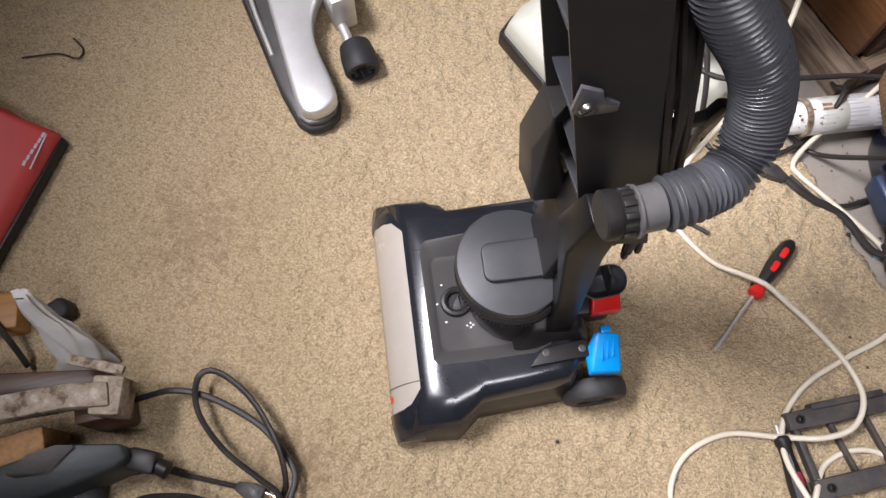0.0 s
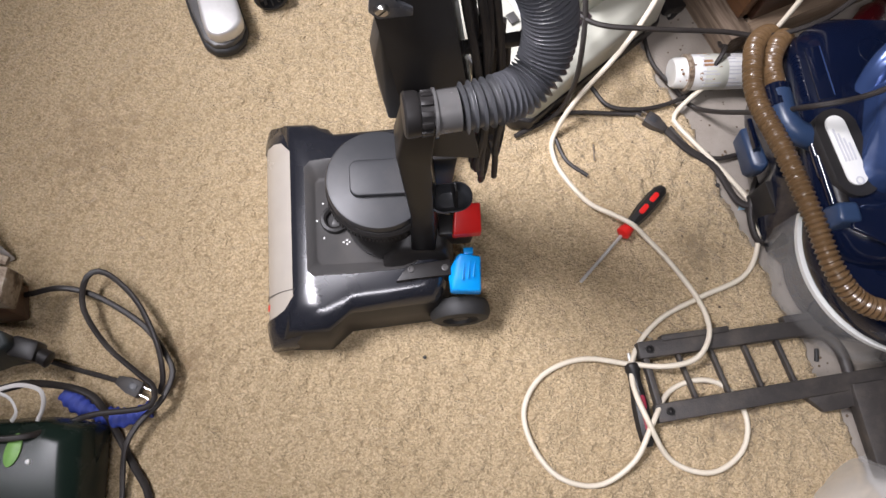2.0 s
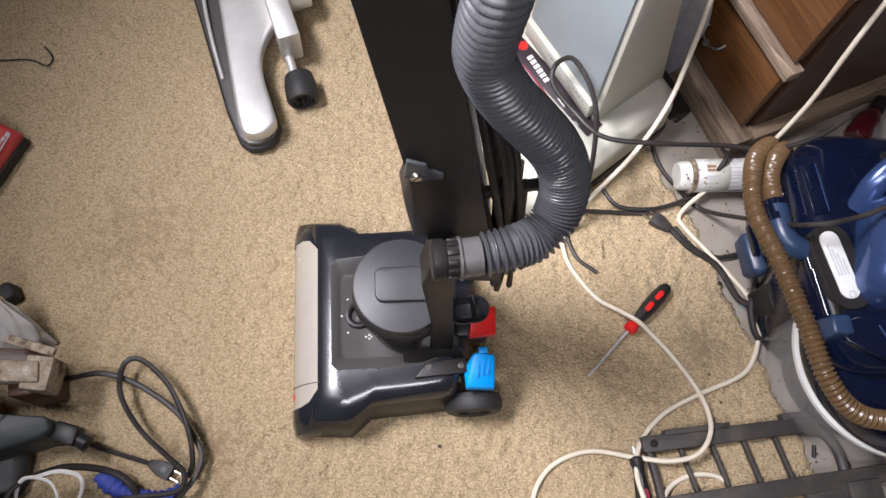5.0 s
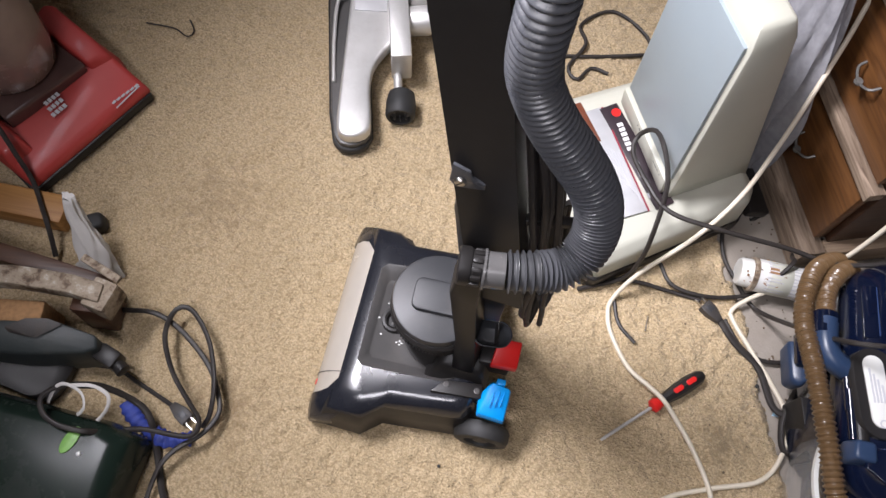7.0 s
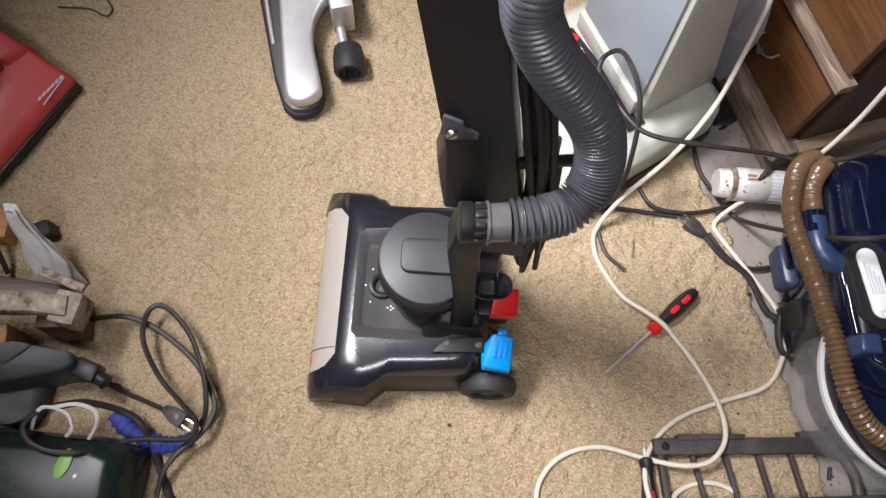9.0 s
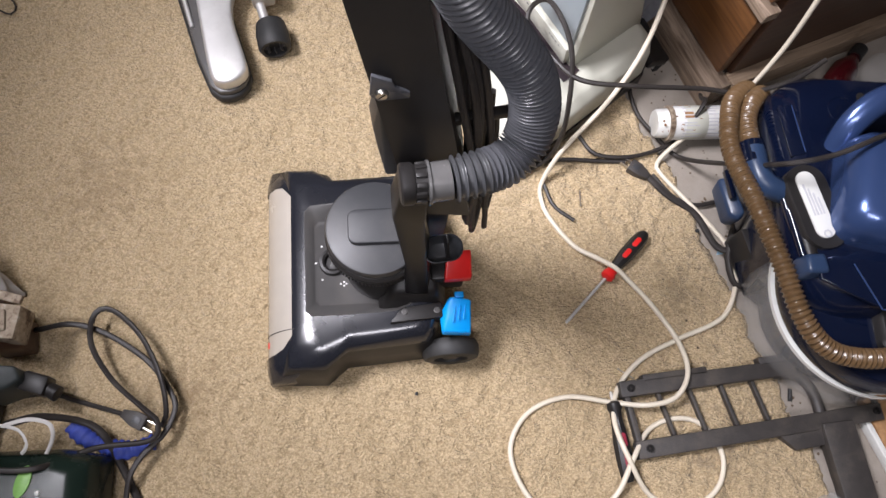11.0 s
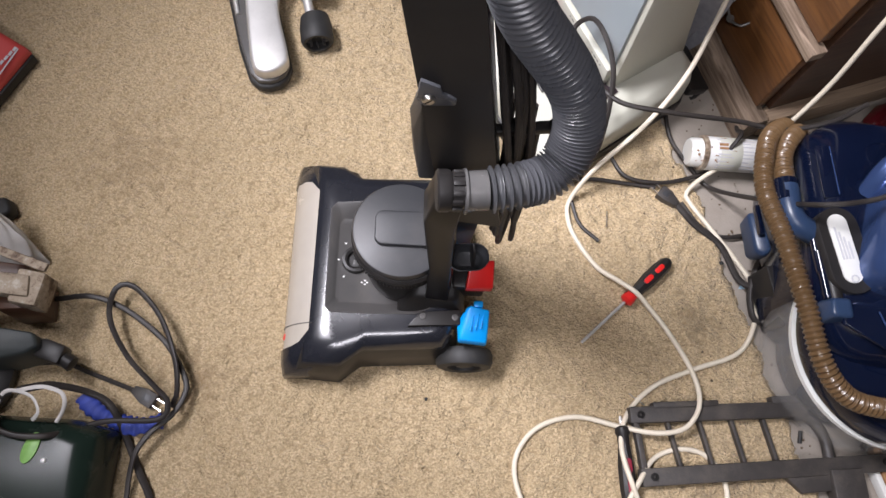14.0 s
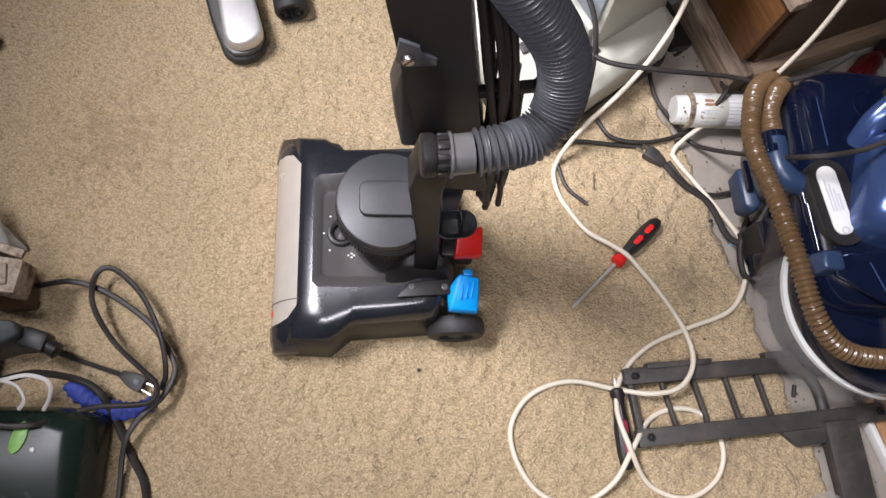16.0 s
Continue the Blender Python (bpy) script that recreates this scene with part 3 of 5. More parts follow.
    # pedals
    ped = part("red_pedal", hull([(0.258, -0.060, 0.16), (0.300, -0.056, 0.15), (0.300, -0.018, 0.165), (0.262, -0.022, 0.175), (0.258, -0.060, 0.178), (0.299, -0.056, 0.17), (0.299, -0.018, 0.187), (0.263, -0.022, 0.195)], 0.003, 3), M_RED, v, "bright red plastic foot pedal")
    ped.location.x -= 0.010
    part("pedal_arm", box((0.05, 0.03, 0.05), (0.255, -0.04, 0.14), b=0.004), M_BLACK, v)
    bl = part("blue_pedal", hull([(0.255, -0.126, 0.108), (0.300, -0.128, 0.098), (0.302, -0.078, 0.12), (0.268, -0.074, 0.13), (0.252, -0.098, 0.125), (0.257, -0.124, 0.124), (0.299, -0.126, 0.114), (0.300, -0.080, 0.136), (0.270, -0.076, 0.143)], 0.003, 3), M_BLUE, v, "bright blue plastic foot pedal with grip ribs")
    for k in range(3):
        part("grip_rib", box((0.002, 0.024, 0.004), (0.274 + 0.008 * k, -0.1 + 0.002 * k, 0.1325 - 0.001 * k), (14, 12, -8), 0.0008), M_BLUE, bl)
    part("pedal_lug", box((0.014, 0.01, 0.01), (0.283, -0.072, 0.134), b=0.002), M_BLUE, bl)
    bl.location.x -= 0.011
    # upright spine leaning a little forward
    def ring(z, w=0.066, d=0.10):
        u = 0.157 - 0.19 * (z - 0.6)
        y = -0.013 + 0.14 * (z - 0.6)
        lip = float(np.interp(z, [0.45, 0.68, 0.76], [-0.012, -0.006, 0.016]))
        return [(u, y, z), (u + w, y - 0.006, z), (u + w, y + d, z), (u + lip, y + d, z), (u + lip, y + d - 0.006, z), (u + 0.046, y + d - 0.01, z), (u + 0.046, y + 0.008, z), (u, y + 0.005, z)]
    spine = part("spine", loft([ring(0.40), ring(0.5), ring(0.68), ring(0.76), ring(1.02)]), M_BLACK, v, "tall black plastic spine")
    part("spine_base", loft([[(0.175, -0.02, 0.14), (0.245, -0.02, 0.14), (0.245, 0.07, 0.14), (0.175, 0.07, 0.14)], [(0.195, -0.02, 0.34), (0.245, -0.02, 0.34), (0.245, 0.055, 0.34), (0.195, 0.055, 0.34)]], 0.004), M_BLACK, v)
    part("spine_neck", box((0.034, 0.045, 0.16), (0.212, 0.02, 0.40), b=0.004), M_BLACK, v)
    for z, w in ((0.46, 0.034), (0.52, 0.04), (0.58, 0.034), (0.68, 0.03)):
        u = 0.157 - 0.19 * (z - 0.6)
        y = -0.013 + 0.14 * (z - 0.6)
        part("gusset", hull([(u + 0.046, y + 0.006, z), (u + 0.004, y + 0.006, z + 0.002), (u - 0.002, y + 0.085, z - 0.012), (u + 0.046, y + 0.096, z - w), (u + 0.046, y + 0.006, z - 0.004), (u + 0.002, y + 0.02, z - 0.004), (u + 0.016, y + 0.096, z - w)], 0.0006), M_DGREY, spine)
    part("flange", hull([(0.160, 0.030, 0.53), (0.160, 0.075, 0.52), (0.150, 0.085, 0.43), (0.158, 0.080, 0.34), (0.168, 0.04, 0.33), (0.205, 0.04, 0.33), (0.205, 0.085, 0.36), (0.205, 0.075, 0.52), (0.153, 0.045, 0.45)], 0.002), M_BLACK, spine)
    lug = part("bolt_lug", prism([(-0.002, -0.018), (0.026, -0.014), (0.026, -0.004), (0.013, 0.004), (0.010, 0.014), (-0.008, 0.024), (-0.010, -0.008)], 0, 0.004, 0.001), M_HOSE, spine)
    lug.matrix_local = pose(0.160, -0.0105, 0.63, 90, 0, 0)
    part("bolt", lathe([(0, 0.0035), (0.005, 0.0035), (0.0062, 0.002), (0.0065, 0)], n=24), M_SCREW, lug, "zinc slotted bolt").matrix_local = pose(0.001, -0.004, 0.004)
    part("bolt_slot", box((0.009, 0.0012, 0.0006), (0.001, -0.004, 0.0076), (0, 0, 50)), M_BLACK, lug)
    for z, r in ((0.52, 0.0), (0.86, 0.0)):
        u = 0.157 - 0.19 * (z - 0.6)
        hook = bmesh.new()
        box((0.075, 0.012, 0.012), (u + 0.095, 0.03 + 0.14 * (z - 0.6), z), (0, 0, 8), 0.003, bm=hook)
        box((0.012, 0.012, 0.03), (u + 0.128, 0.034 + 0.14 * (z - 0.6), z + 0.008), (0, 20, 8), 0.003, bm=hook)
        part("cord_hook", hook, M_BLACK, spine)
    # mains cord wound round the two hooks behind the spine
    for k in range(9):
        o = 0.0065 * k
        uu = 0.232 + 0.008 * (k % 4) + 0.002 * math.sin(k * 2.3)
        part("cord_loop", tube([(uu - 0.066, 0.062 + 0.3 * o, 0.95), (uu - 0.044, 0.042 + o * 0.7, 0.82), (uu - 0.02, 0.024 + o * 0.7, 0.70), (uu + 0.008 + 0.004 * math.sin(k), -0.002 + o, 0.57), (uu + 0.026 + 0.006 * math.cos(k * 1.7), -0.024 + o, 0.44), (uu + 0.034, -0.024 + o, 0.34 - 0.03 * (k % 3)), (uu + 0.040, -0.018 + o, 0.305 - 0.034 * (k % 3)), (uu + 0.046, 0.008 + o, 0.34 - 0.02 * (k % 3)), (uu + 0.03, 0.02 + o, 0.5)], 0.0042, 8, 0.012), M_CABLE, spine)
    part("cord_tail", tube([(0.282, -0.004, 0.36), (0.296, 0.0, 0.3), (0.302, -0.004, 0.24)], 0.0042), M_CABLE, spine)
    # hose: elbow, clear cuff, then a corrugated bend that climbs
    el = part("hose_elbow", lathe([(0.0, -0.005), (0.0185, -0.005), (0.0208, -0.003), (0.0208, 0.006), (0.0195, 0.009), (0.0182, 0.0095), (0.0182, 0.022), (0.0, 0.022)], (0.180, -0.070, 0.552), (0, 90, 4), 40), M_BLACK, v)
    for k in range(12):
        a = radians(30 * k)
        part("grip_bar", box((0.0105, 0.0052, 0.0036), (0.1955, -0.0695 + 0.0188 * math.cos(a), 0.552 + 0.0188 * math.sin(a)), (math.degrees(a) - 90, 0, 4), 0.0008), M_BLACK, el)
    part("cuff_flange", lathe([(0.017, 0.0), (0.0222, 0.0005), (0.0222, 0.003), (0.017, 0.0035)], (0.201, -0.0695, 0.552), (0, 90, 4), 40), M_CUFF, v)
    part("cuff", tube([(0.203, -0.0693, 0.552), (0.214, -0.068, 0.552), (0.2265, -0.0665, 0.552)], 0.0196, 36, 0.003), M_CUFF, v, "smoky clear plastic hose cuff")
    part("cuff_sleeve", tube([(0.2262, -0.0666, 0.552), (0.243, -0.0635, 0.552), (0.261, -0.0585, 0.552)], lambda s: 0.0196 + 0.0040 * max(0.0, math.sin((s / 0.0074 - 0.1) * 2 * math.pi)) ** 1.5, 40, 0.0006), M_SLEEVE, v, "grey ribbed rubber cuff sleeve")
    line = [(0.258, -0.0595, 0.552), (0.281, -0.0495, 0.549), (0.299, -0.033, 0.559), (0.3055, -0.016, 0.584), (0.299, -0.004, 0.616), (0.283, 0.003, 0.647), (0.260, 0.006, 0.680), (0.236, 0.006, 0.716), (0.218, 0.004, 0.752), (0.206, -0.002, 0.79), (0.202, -0.012, 0.83), (0.202, -0.024, 0.89), (0.204, -0.032, 0.97)]
    # rings lie close in the bend and open out higher up
    steps = np.arange(0, 0.8, 0.0005)
    turns = np.cumsum(0.0005 / np.interp(steps, [0.0, 0.05, 0.12, 0.2, 0.3, 0.42], [0.0058, 0.0055, 0.0052, 0.0070, 0.0092, 0.0104]))

    def ribbed(s):
        wave = 0.5 + 0.5 * math.sin(2 * math.pi * float(np.interp(s, steps, turns)))
        slim = float(np.interp(s, [0.2, 0.3, 0.45], [1.0, 0.9, 0.8]))
        return slim * (0.0172 + 0.0022 * min(1, s / 0.08)) + slim * float(np.interp(s, [0, 0.1, 0.2, 0.4], [0.0058, 0.0056, 0.0060, 0.0066])) * wave**1.1
    part("hose", tube(line, ribbed, 40, 0.0006, span=9), M_HOSE, v, "ribbed grey plastic hose")
    return v


upright_vacuum()


# ---- cables and cords ----
def cords():
    loops = [(0.59, 1.12, 0.75), (0.596, 1.079, 0.6), (0.597, 1.053, 0.52), (0.600, 1.005, 0.400), (0.594, 0.956, 0.36), (0.577, 0.868, 0.3), (0.559, 0.791, 0.25), (0.538, 0.722, 0.2), (0.499, 0.658, 0.14), (0.440, 0.597, 0.06), (0.416, 0.556, 0.01), (0.418, 0.523, 0.006), (0.435, 0.49, 0.006), (0.477, 0.445, 0.008), (0.517, 0.423, 0.018), (0.545, 0.405, 0.0285), (0.572, 0.387, 0.018), (0.612, 0.355, 0.006), (0.655, 0.295, 0.012), (0.664, 0.241, 0.03), (0.642, 0.198, 0.036), (0.597, 0.181, 0.034), (0.544, 0.183, 0.014), (0.472, 0.186, 0.006), (0.412, 0.157, 0.006), (0.385, 0.106, 0.006), (0.398, 0.054, 0.006), (0.439, 0.010, 0.006), (0.499, 0.002, 0.006), (0.549, 0.039, 0.018), (0.573, 0.095, 0.030), (0.607, 0.146, 0.004), (0.651, 0.168, 0.005), (0.696, 0.161, 0.005)] + [(0.727, 0.117, 0.005), (0.717, 0.066, 0.006)]
    rising = [(0.669, 0.032, 0.006), (0.609, 0.045, 0.006), (0.564, 0.098, 0.036), (0.546, 0.156, 0.02), (0.556, 0.209, 0.008), (0.596, 0.260, 0.006), (0.660, 0.300, 0.006), (0.735, 0.343, 0.006), (0.764, 0.405, 0.0), (0.761, 0.464, -0.002), (0.717, 0.519, 0.0), (0.668, 0.565, 0.004), (0.631, 0.602, 0.006), (0.627, 0.622, 0.006), (0.661, 0.66, 0.02), (0.743, 0.722, 0.07), (0.768, 0.749, 0.2), (0.764, 0.767, 0.35), (0.77, 0.80, 0.5)]
    cable("white_extension_cord", loops + rising, 0.0042, M_WCABLE, "off-white round extension cord looping over the carpet", n=10)
    cable("power_cord", [(-0.44, 0.2, 0.02), (-0.375, 0.211, 0.019), (-0.321, 0.224, 0.03), (-0.276, 0.22, 0.03), (-0.227, 0.201, 0.03), (-0.18, 0.173, 0.03), (-0.143, 0.133, 0.03), (-0.133, 0.109, 0.03), (-0.142, 0.073, 0.032), (-0.166, 0.041, 0.032), (-0.179, 0.011, 0.03), (-0.181, -0.022, 0.021), (-0.177, -0.061, 0.013), (-0.17, -0.14, 0.006)], 0.0034, M_BCABLE, "dark brown power cord curving across the carpet", flat=1.3)
    cable("power_cord", [(-0.151, 0.085, 0.016), (-0.145, 0.107, 0.033), (-0.159, 0.154, 0.048), (-0.198, 0.21, 0.044), (-0.242, 0.245, 0.04), (-0.27, 0.252, 0.038), (-0.282, 0.234, 0.038), (-0.27, 0.191, 0.046), (-0.231, 0.144, 0.04), (-0.179, 0.108, 0.042), (-0.15, 0.088, 0.048), (-0.154, 0.061, 0.05), (-0.22, 0.045, 0.06), (-0.256, 0.029, 0.06), (-0.277, 0.01, 0.105), (-0.317, 0.002, 0.112), (-0.348, 0.008, 0.114), (-0.366, 0.026, 0.113), (-0.358, 0.048, 0.11), (-0.340, 0.062, 0.10)], 0.0034, M_BCABLE, "dark brown doubled power cord in a long loop", flat=1.3)
    cable("power_cord", [(-0.45, 0.10, 0.03), (-0.396, 0.104, 0.014), (-0.331, 0.118, 0.012), (-0.286, 0.111, 0.012), (-0.231, 0.101, 0.011), (-0.211, 0.097, 0.0105)], 0.0036, M_BCABLE, "dark power cord ending in a grey plug")
    cable("power_cord", [(-0.341, 0.061, 0.1), (-0.331, 0.068, 0.092), (-0.310, 0.080, 0.065), (-0.270, 0.081, 0.03), (-0.233, 0.067, 0.03), (-0.202, 0.025, 0.012), (-0.169, -0.020, 0.01), (-0.143, -0.056, 0.008), (-0.12, -0.13, 0.006)], 0.0042, M_CABLE, "black power cord draped over the green vacuum hood", flat=1.4)
    cable("power_cord", [(0.84, 0.74, 0.2), (0.788, 0.702, 0.19), (0.715, 0.678, 0.175), (0.635, 0.673, 0.18), (0.517, 0.651, 0.2), (0.435, 0.652, 0.2), (0.387, 0.690, 0.2), (0.352, 0.744, 0.19), (0.352, 0.775, 0.2), (0.373, 0.771, 0.23), (0.397, 0.727, 0.24), (0.417, 0.682, 0.22), (0.426, 0.631, 0.17), (0.430, 0.605, 0.1), (0.420, 0.597, 0.02), (0.350, 0.550, 0.008)], 0.0042, M_CABLE, "black power cord looped over the cream vacuum")
    cable("power_cord", [(0.39, 0.59, 0.006), (0.449, 0.607, 0.006), (0.511, 0.612, 0.006), (0.568, 0.616, 0.007)], 0.004, M_CABLE, "black power cord lying on the carpet")
    cable("power_cord", [(0.481, 0.659, 0.006), (0.510, 0.623, 0.012), (0.562, 0.622, 0.012), (0.614, 0.641, 0.006), (0.666, 0.673, 0.006), (0.674, 0.685, 0.05), (0.690, 0.716, 0.075), (0.702, 0.752, 0.03), (0.715, 0.79, 0.0)], 0.004, M_CABLE, "black power cord crossing a white can")
    cable("power_cord", [(0.575, 0.80, 0.006), (0.577, 0.765, 0.004), (0.590, 0.719, 0.004), (0.618, 0.677, 0.012), (0.667, 0.639, 0.004), (0.710, 0.575, 0.12), (0.712, 0.504, 0.272), (0.779, 0.515, 0.296), (0.862, 0.556, 0.30), (1.0, 0.62, 0.24)], 0.004, M_CABLE, "black power cord lying over the blue vacuum")
    cable("power_cord", [(0.616, 0.596, 0.008), (0.658, 0.558, 0.002), (0.700, 0.549, 0.0), (0.746, 0.564, 0.0), (0.79, 0.58, 0.0)], 0.004, M_CABLE, "black power cord running to the blue vacuum")
    cable("power_cord", [(0.60, 0.60, 0.008), (0.643, 0.561, 0.006), (0.695, 0.531, 0.002), (0.731, 0.473, 0.004), (0.762, 0.467, 0.008), (0.80, 0.489, 0.0)], 0.0045, M_CABLE, "black flat power cord beside the blue vacuum", flat=1.5)
    cable("power_cord", [(0.80, 0.50, 0.03), (0.766, 0.523, 0.03), (0.755, 0.50, 0.02), (0.750, 0.455, 0.006), (0.757, 0.414, 0.004), (0.770, 0.403, 0.004), (0.781, 0.417, 0.006), (0.778, 0.471, 0.02), (0.80, 0.52, 0.04)], 0.0042, M_CABLE, "black flat cord hanging in a narrow loop beside the blue vacuum", flat=1.4)
    cable("cord_offcut", [(0.420, 0.558, 0.006), (0.440, 0.517, 0.006), (0.480, 0.491, 0.006)], 0.0035, M_CABLE, "short black offcut of cable on the carpet")
    cable("power_cord", [(0.08, 1.02, 0.006), (0.157, 1.038, 0.006), (0.24, 1.07, 0.006), (0.314, 1.105, 0.006), (0.4, 1.15, 0.006)], 0.004, M_CABLE, "black power cord on the carpet behind the vacuums")
    cable("power_cord", [(0.272, 1.035, 0.006), (0.235, 1.035, 0.006), (0.216, 0.996, 0.006), (0.19, 1.02, 0.006), (0.207, 1.086, 0.012), (0.183, 1.137, 0.006), (0.237, 1.199, 0.006), (0.324, 1.161, 0.006), (0.36, 1.08, 0.012), (0.42, 1.12, 0.006)], 0.004, M_CABLE, "black power cord coiled behind the cream vacuum")
    cable("wire_scrap", [(-0.66, 0.78, 0.004), (-0.6, 0.79, 0.004), (-0.565, 0.78, 0.006), (-0.56, 0.80, 0.004), (-0.585, 0.825, 0.006)], 0.0016, M_CABLE, "thin dark scrap of wire on the carpet")


cords()


def plug(at, turn, label):
    p = thing("plug", label, "plug", at, turn)
    part("body", hull([(-0.022, -0.006, 0.003), (-0.022, 0.006, 0.003), (-0.022, -0.006, 0.014), (-0.022, 0.006, 0.014), (0.0, -0.012, 0.002), (0.0, 0.012, 0.002), (0.0, -0.012, 0.018), (0.0, 0.012, 0.018), (0.018, -0.012, 0.002), (0.018, 0.012, 0.002), (0.018, -0.012, 0.018), (0.018, 0.012, 0.018)], 0.002), M_IRON, p)
    part("face_plate", box((0.013, 0.011, 0.001), (0.006, 0, 0.0184), b=0.0004), M_DGREY, p)
    for y in (-0.006, 0.006):
        part("prong", box((0.016, 0.0015, 0.006), (0.026, y, 0.01)), M_SCREW, p)


plug((-0.195, 0.092, 0.002), -20, "grey two-pin plug lying on the carpet")
plug((0.59, 0.60, 0.0), 150, "black two-pin plug lying on the carpet")


def screwdriver(at, turn, length, label, collar, inlay, tip=0.0):
    s = thing("screwdriver", label, "screwdriver", at, turn)
    k = length / 0.22
    part("shaft", lathe([(0, tip), (0.0022, tip + 0.001), (0.0028, tip + 0.006), (0.0028, 0.118 * k), (0, 0.118 * k)], (0, 0, 0.006), (0, 90 - 2, 0), 12), M_STEEL, s, "thin steel shaft")
    part("ferrule", lathe([(0, 0.106 * k), (0.0075, 0.106 * k), (0.0115, 0.109 * k), (0.0118, 0.117 * k), (0.0098, 0.120 * k), (0.009, 0.132 * k), (0, 0.132 * k)], (0, 0, 0.013), (0, 90, 0), 20), collar, s)
    part("handle", lathe([(0, 0.128 * k), (0.009, 0.128 * k), (0.0105, 0.14 * k), (0.0135, 0.165 * k), (0.0135, 0.195 * k), (0.0115, 0.212 * k), (0.007, 0.22 * k), (0, 0.221 * k)], (0, 0, 0.013), (0, 90, 0), 8), M_BLACK, s, "black faceted grip")
    for a in (0.162, 0.19):
        part("grip_inlay", prism(rounded(0.02 * k, 0.009, 0.004, 4, (a * k, 0.001)), 0.0235, 0.0275, 0.001), inlay, s)


screwdriver((0.467, 0.308, 0), 52, 0.218, "black and red screwdriver lying on the carpet", M_RED, M_RED)
screwdriver((0.522, 0.299, 0), -78, 0.242, "black screwdriver lying under the white cord", M_BLACK, M_MAROON, 0.1)


# ---- black plastic rack on the floor ----
def rack():
    r = thing("plastic_rack", "dark brown plastic ladder-shaped rack lying on the floor", "rack", (0.559, 0.208, 0), 12.5)
    rail = part("rail", box((0.30, 0.026, 0.02), (0.145, -0.004, 0.014), b=0.003), M_IRON, r)
    part("boss", lathe([(0.002, 0), (0.006, 0), (0.006, 0.004), (0.003, 0.004)], (0.012, -0.004, 0.024), n=16), M_BLACK, rail)
    part("tab", box((0.05, 0.012, 0.02), (0.26, 0.012, 0.016), b=0.002), M_IRON, rail)
    part("tab", box((0.11, 0.012, 0.02), (0.09, 0.009, 0.014), b=0.002), M_IRON, rail)
    low = part("rail", box((0.42, 0.028, 0.02), (0.212, -0.097, 0.014), (0, 0, 1.0), 0.003), M_IRON, r)
    part("boss", lathe([(0.002, 0), (0.006, 0), (0.006, 0.004), (0.003, 0.004)], (0.022, -0.1, 0.024), n=16), M_BLACK, low)
    part("boss", lathe([(0.002, 0), (0.006, 0), (0.006, 0.004), (0.003, 0.004)], (0.41, -0.092, 0.024), n=16), M_BLACK, low)
    part("end_bar", hull([(0.0, -0.01, 0.004), (0.01, -0.01, 0.004), (0.0, -0.01, 0.02), (0.01, -0.01, 0.02), (0.006, -0.1, 0.004), (0.016, -0.1, 0.004), (0.006, -0.1, 0.02), (0.016, -0.1, 0.02)], 0.002), M_IRON, r)
    for x in (0.065, 0.118, 0.172, 0.226):
        part("rung", box((0.0065, 0.086, 0.012), (x, -0.052, 0.01), (0, 0, 10), 0.0015), M_IRON, r)
    part("curved_arm", tube([(0.26, -0.01, 0.014), (0.30, -0.02, 0.014), (0.318, -0.05, 0.014), (0.32, -0.09, 0.014)], 0.009, 10), M_IRON, r)
    part("foot_block", hull([(0.235, -0.105, 0.003), (0.34, -0.105, 0.003), (0.34, -0.132, 0.003), (0.265, -0.135, 0.003), (0.235, -0.105, 0.02), (0.34, -0.105, 0.024), (0.34, -0.132, 0.02), (0.265, -0.135, 0.014)], 0.002), M_IRON, r)
    part("leg_plate", hull([(0.31, -0.1, 0.003), (0.365, -0.1, 0.003), (0.37, -0.24, 0.003), (0.315, -0.24, 0.003), (0.31, -0.1, 0.03), (0.365, -0.1, 0.03), (0.37, -0.24, 0.026), (0.315, -0.24, 0.026)], 0.003), M_IRON, r)
    part("hook_end", tube([(0.38, -0.07, 0.014), (0.40, -0.05, 0.014), (0.415, -0.06, 0.014), (0.42, -0.09, 0.014)], 0.005, 8), M_IRON, r)


rack()




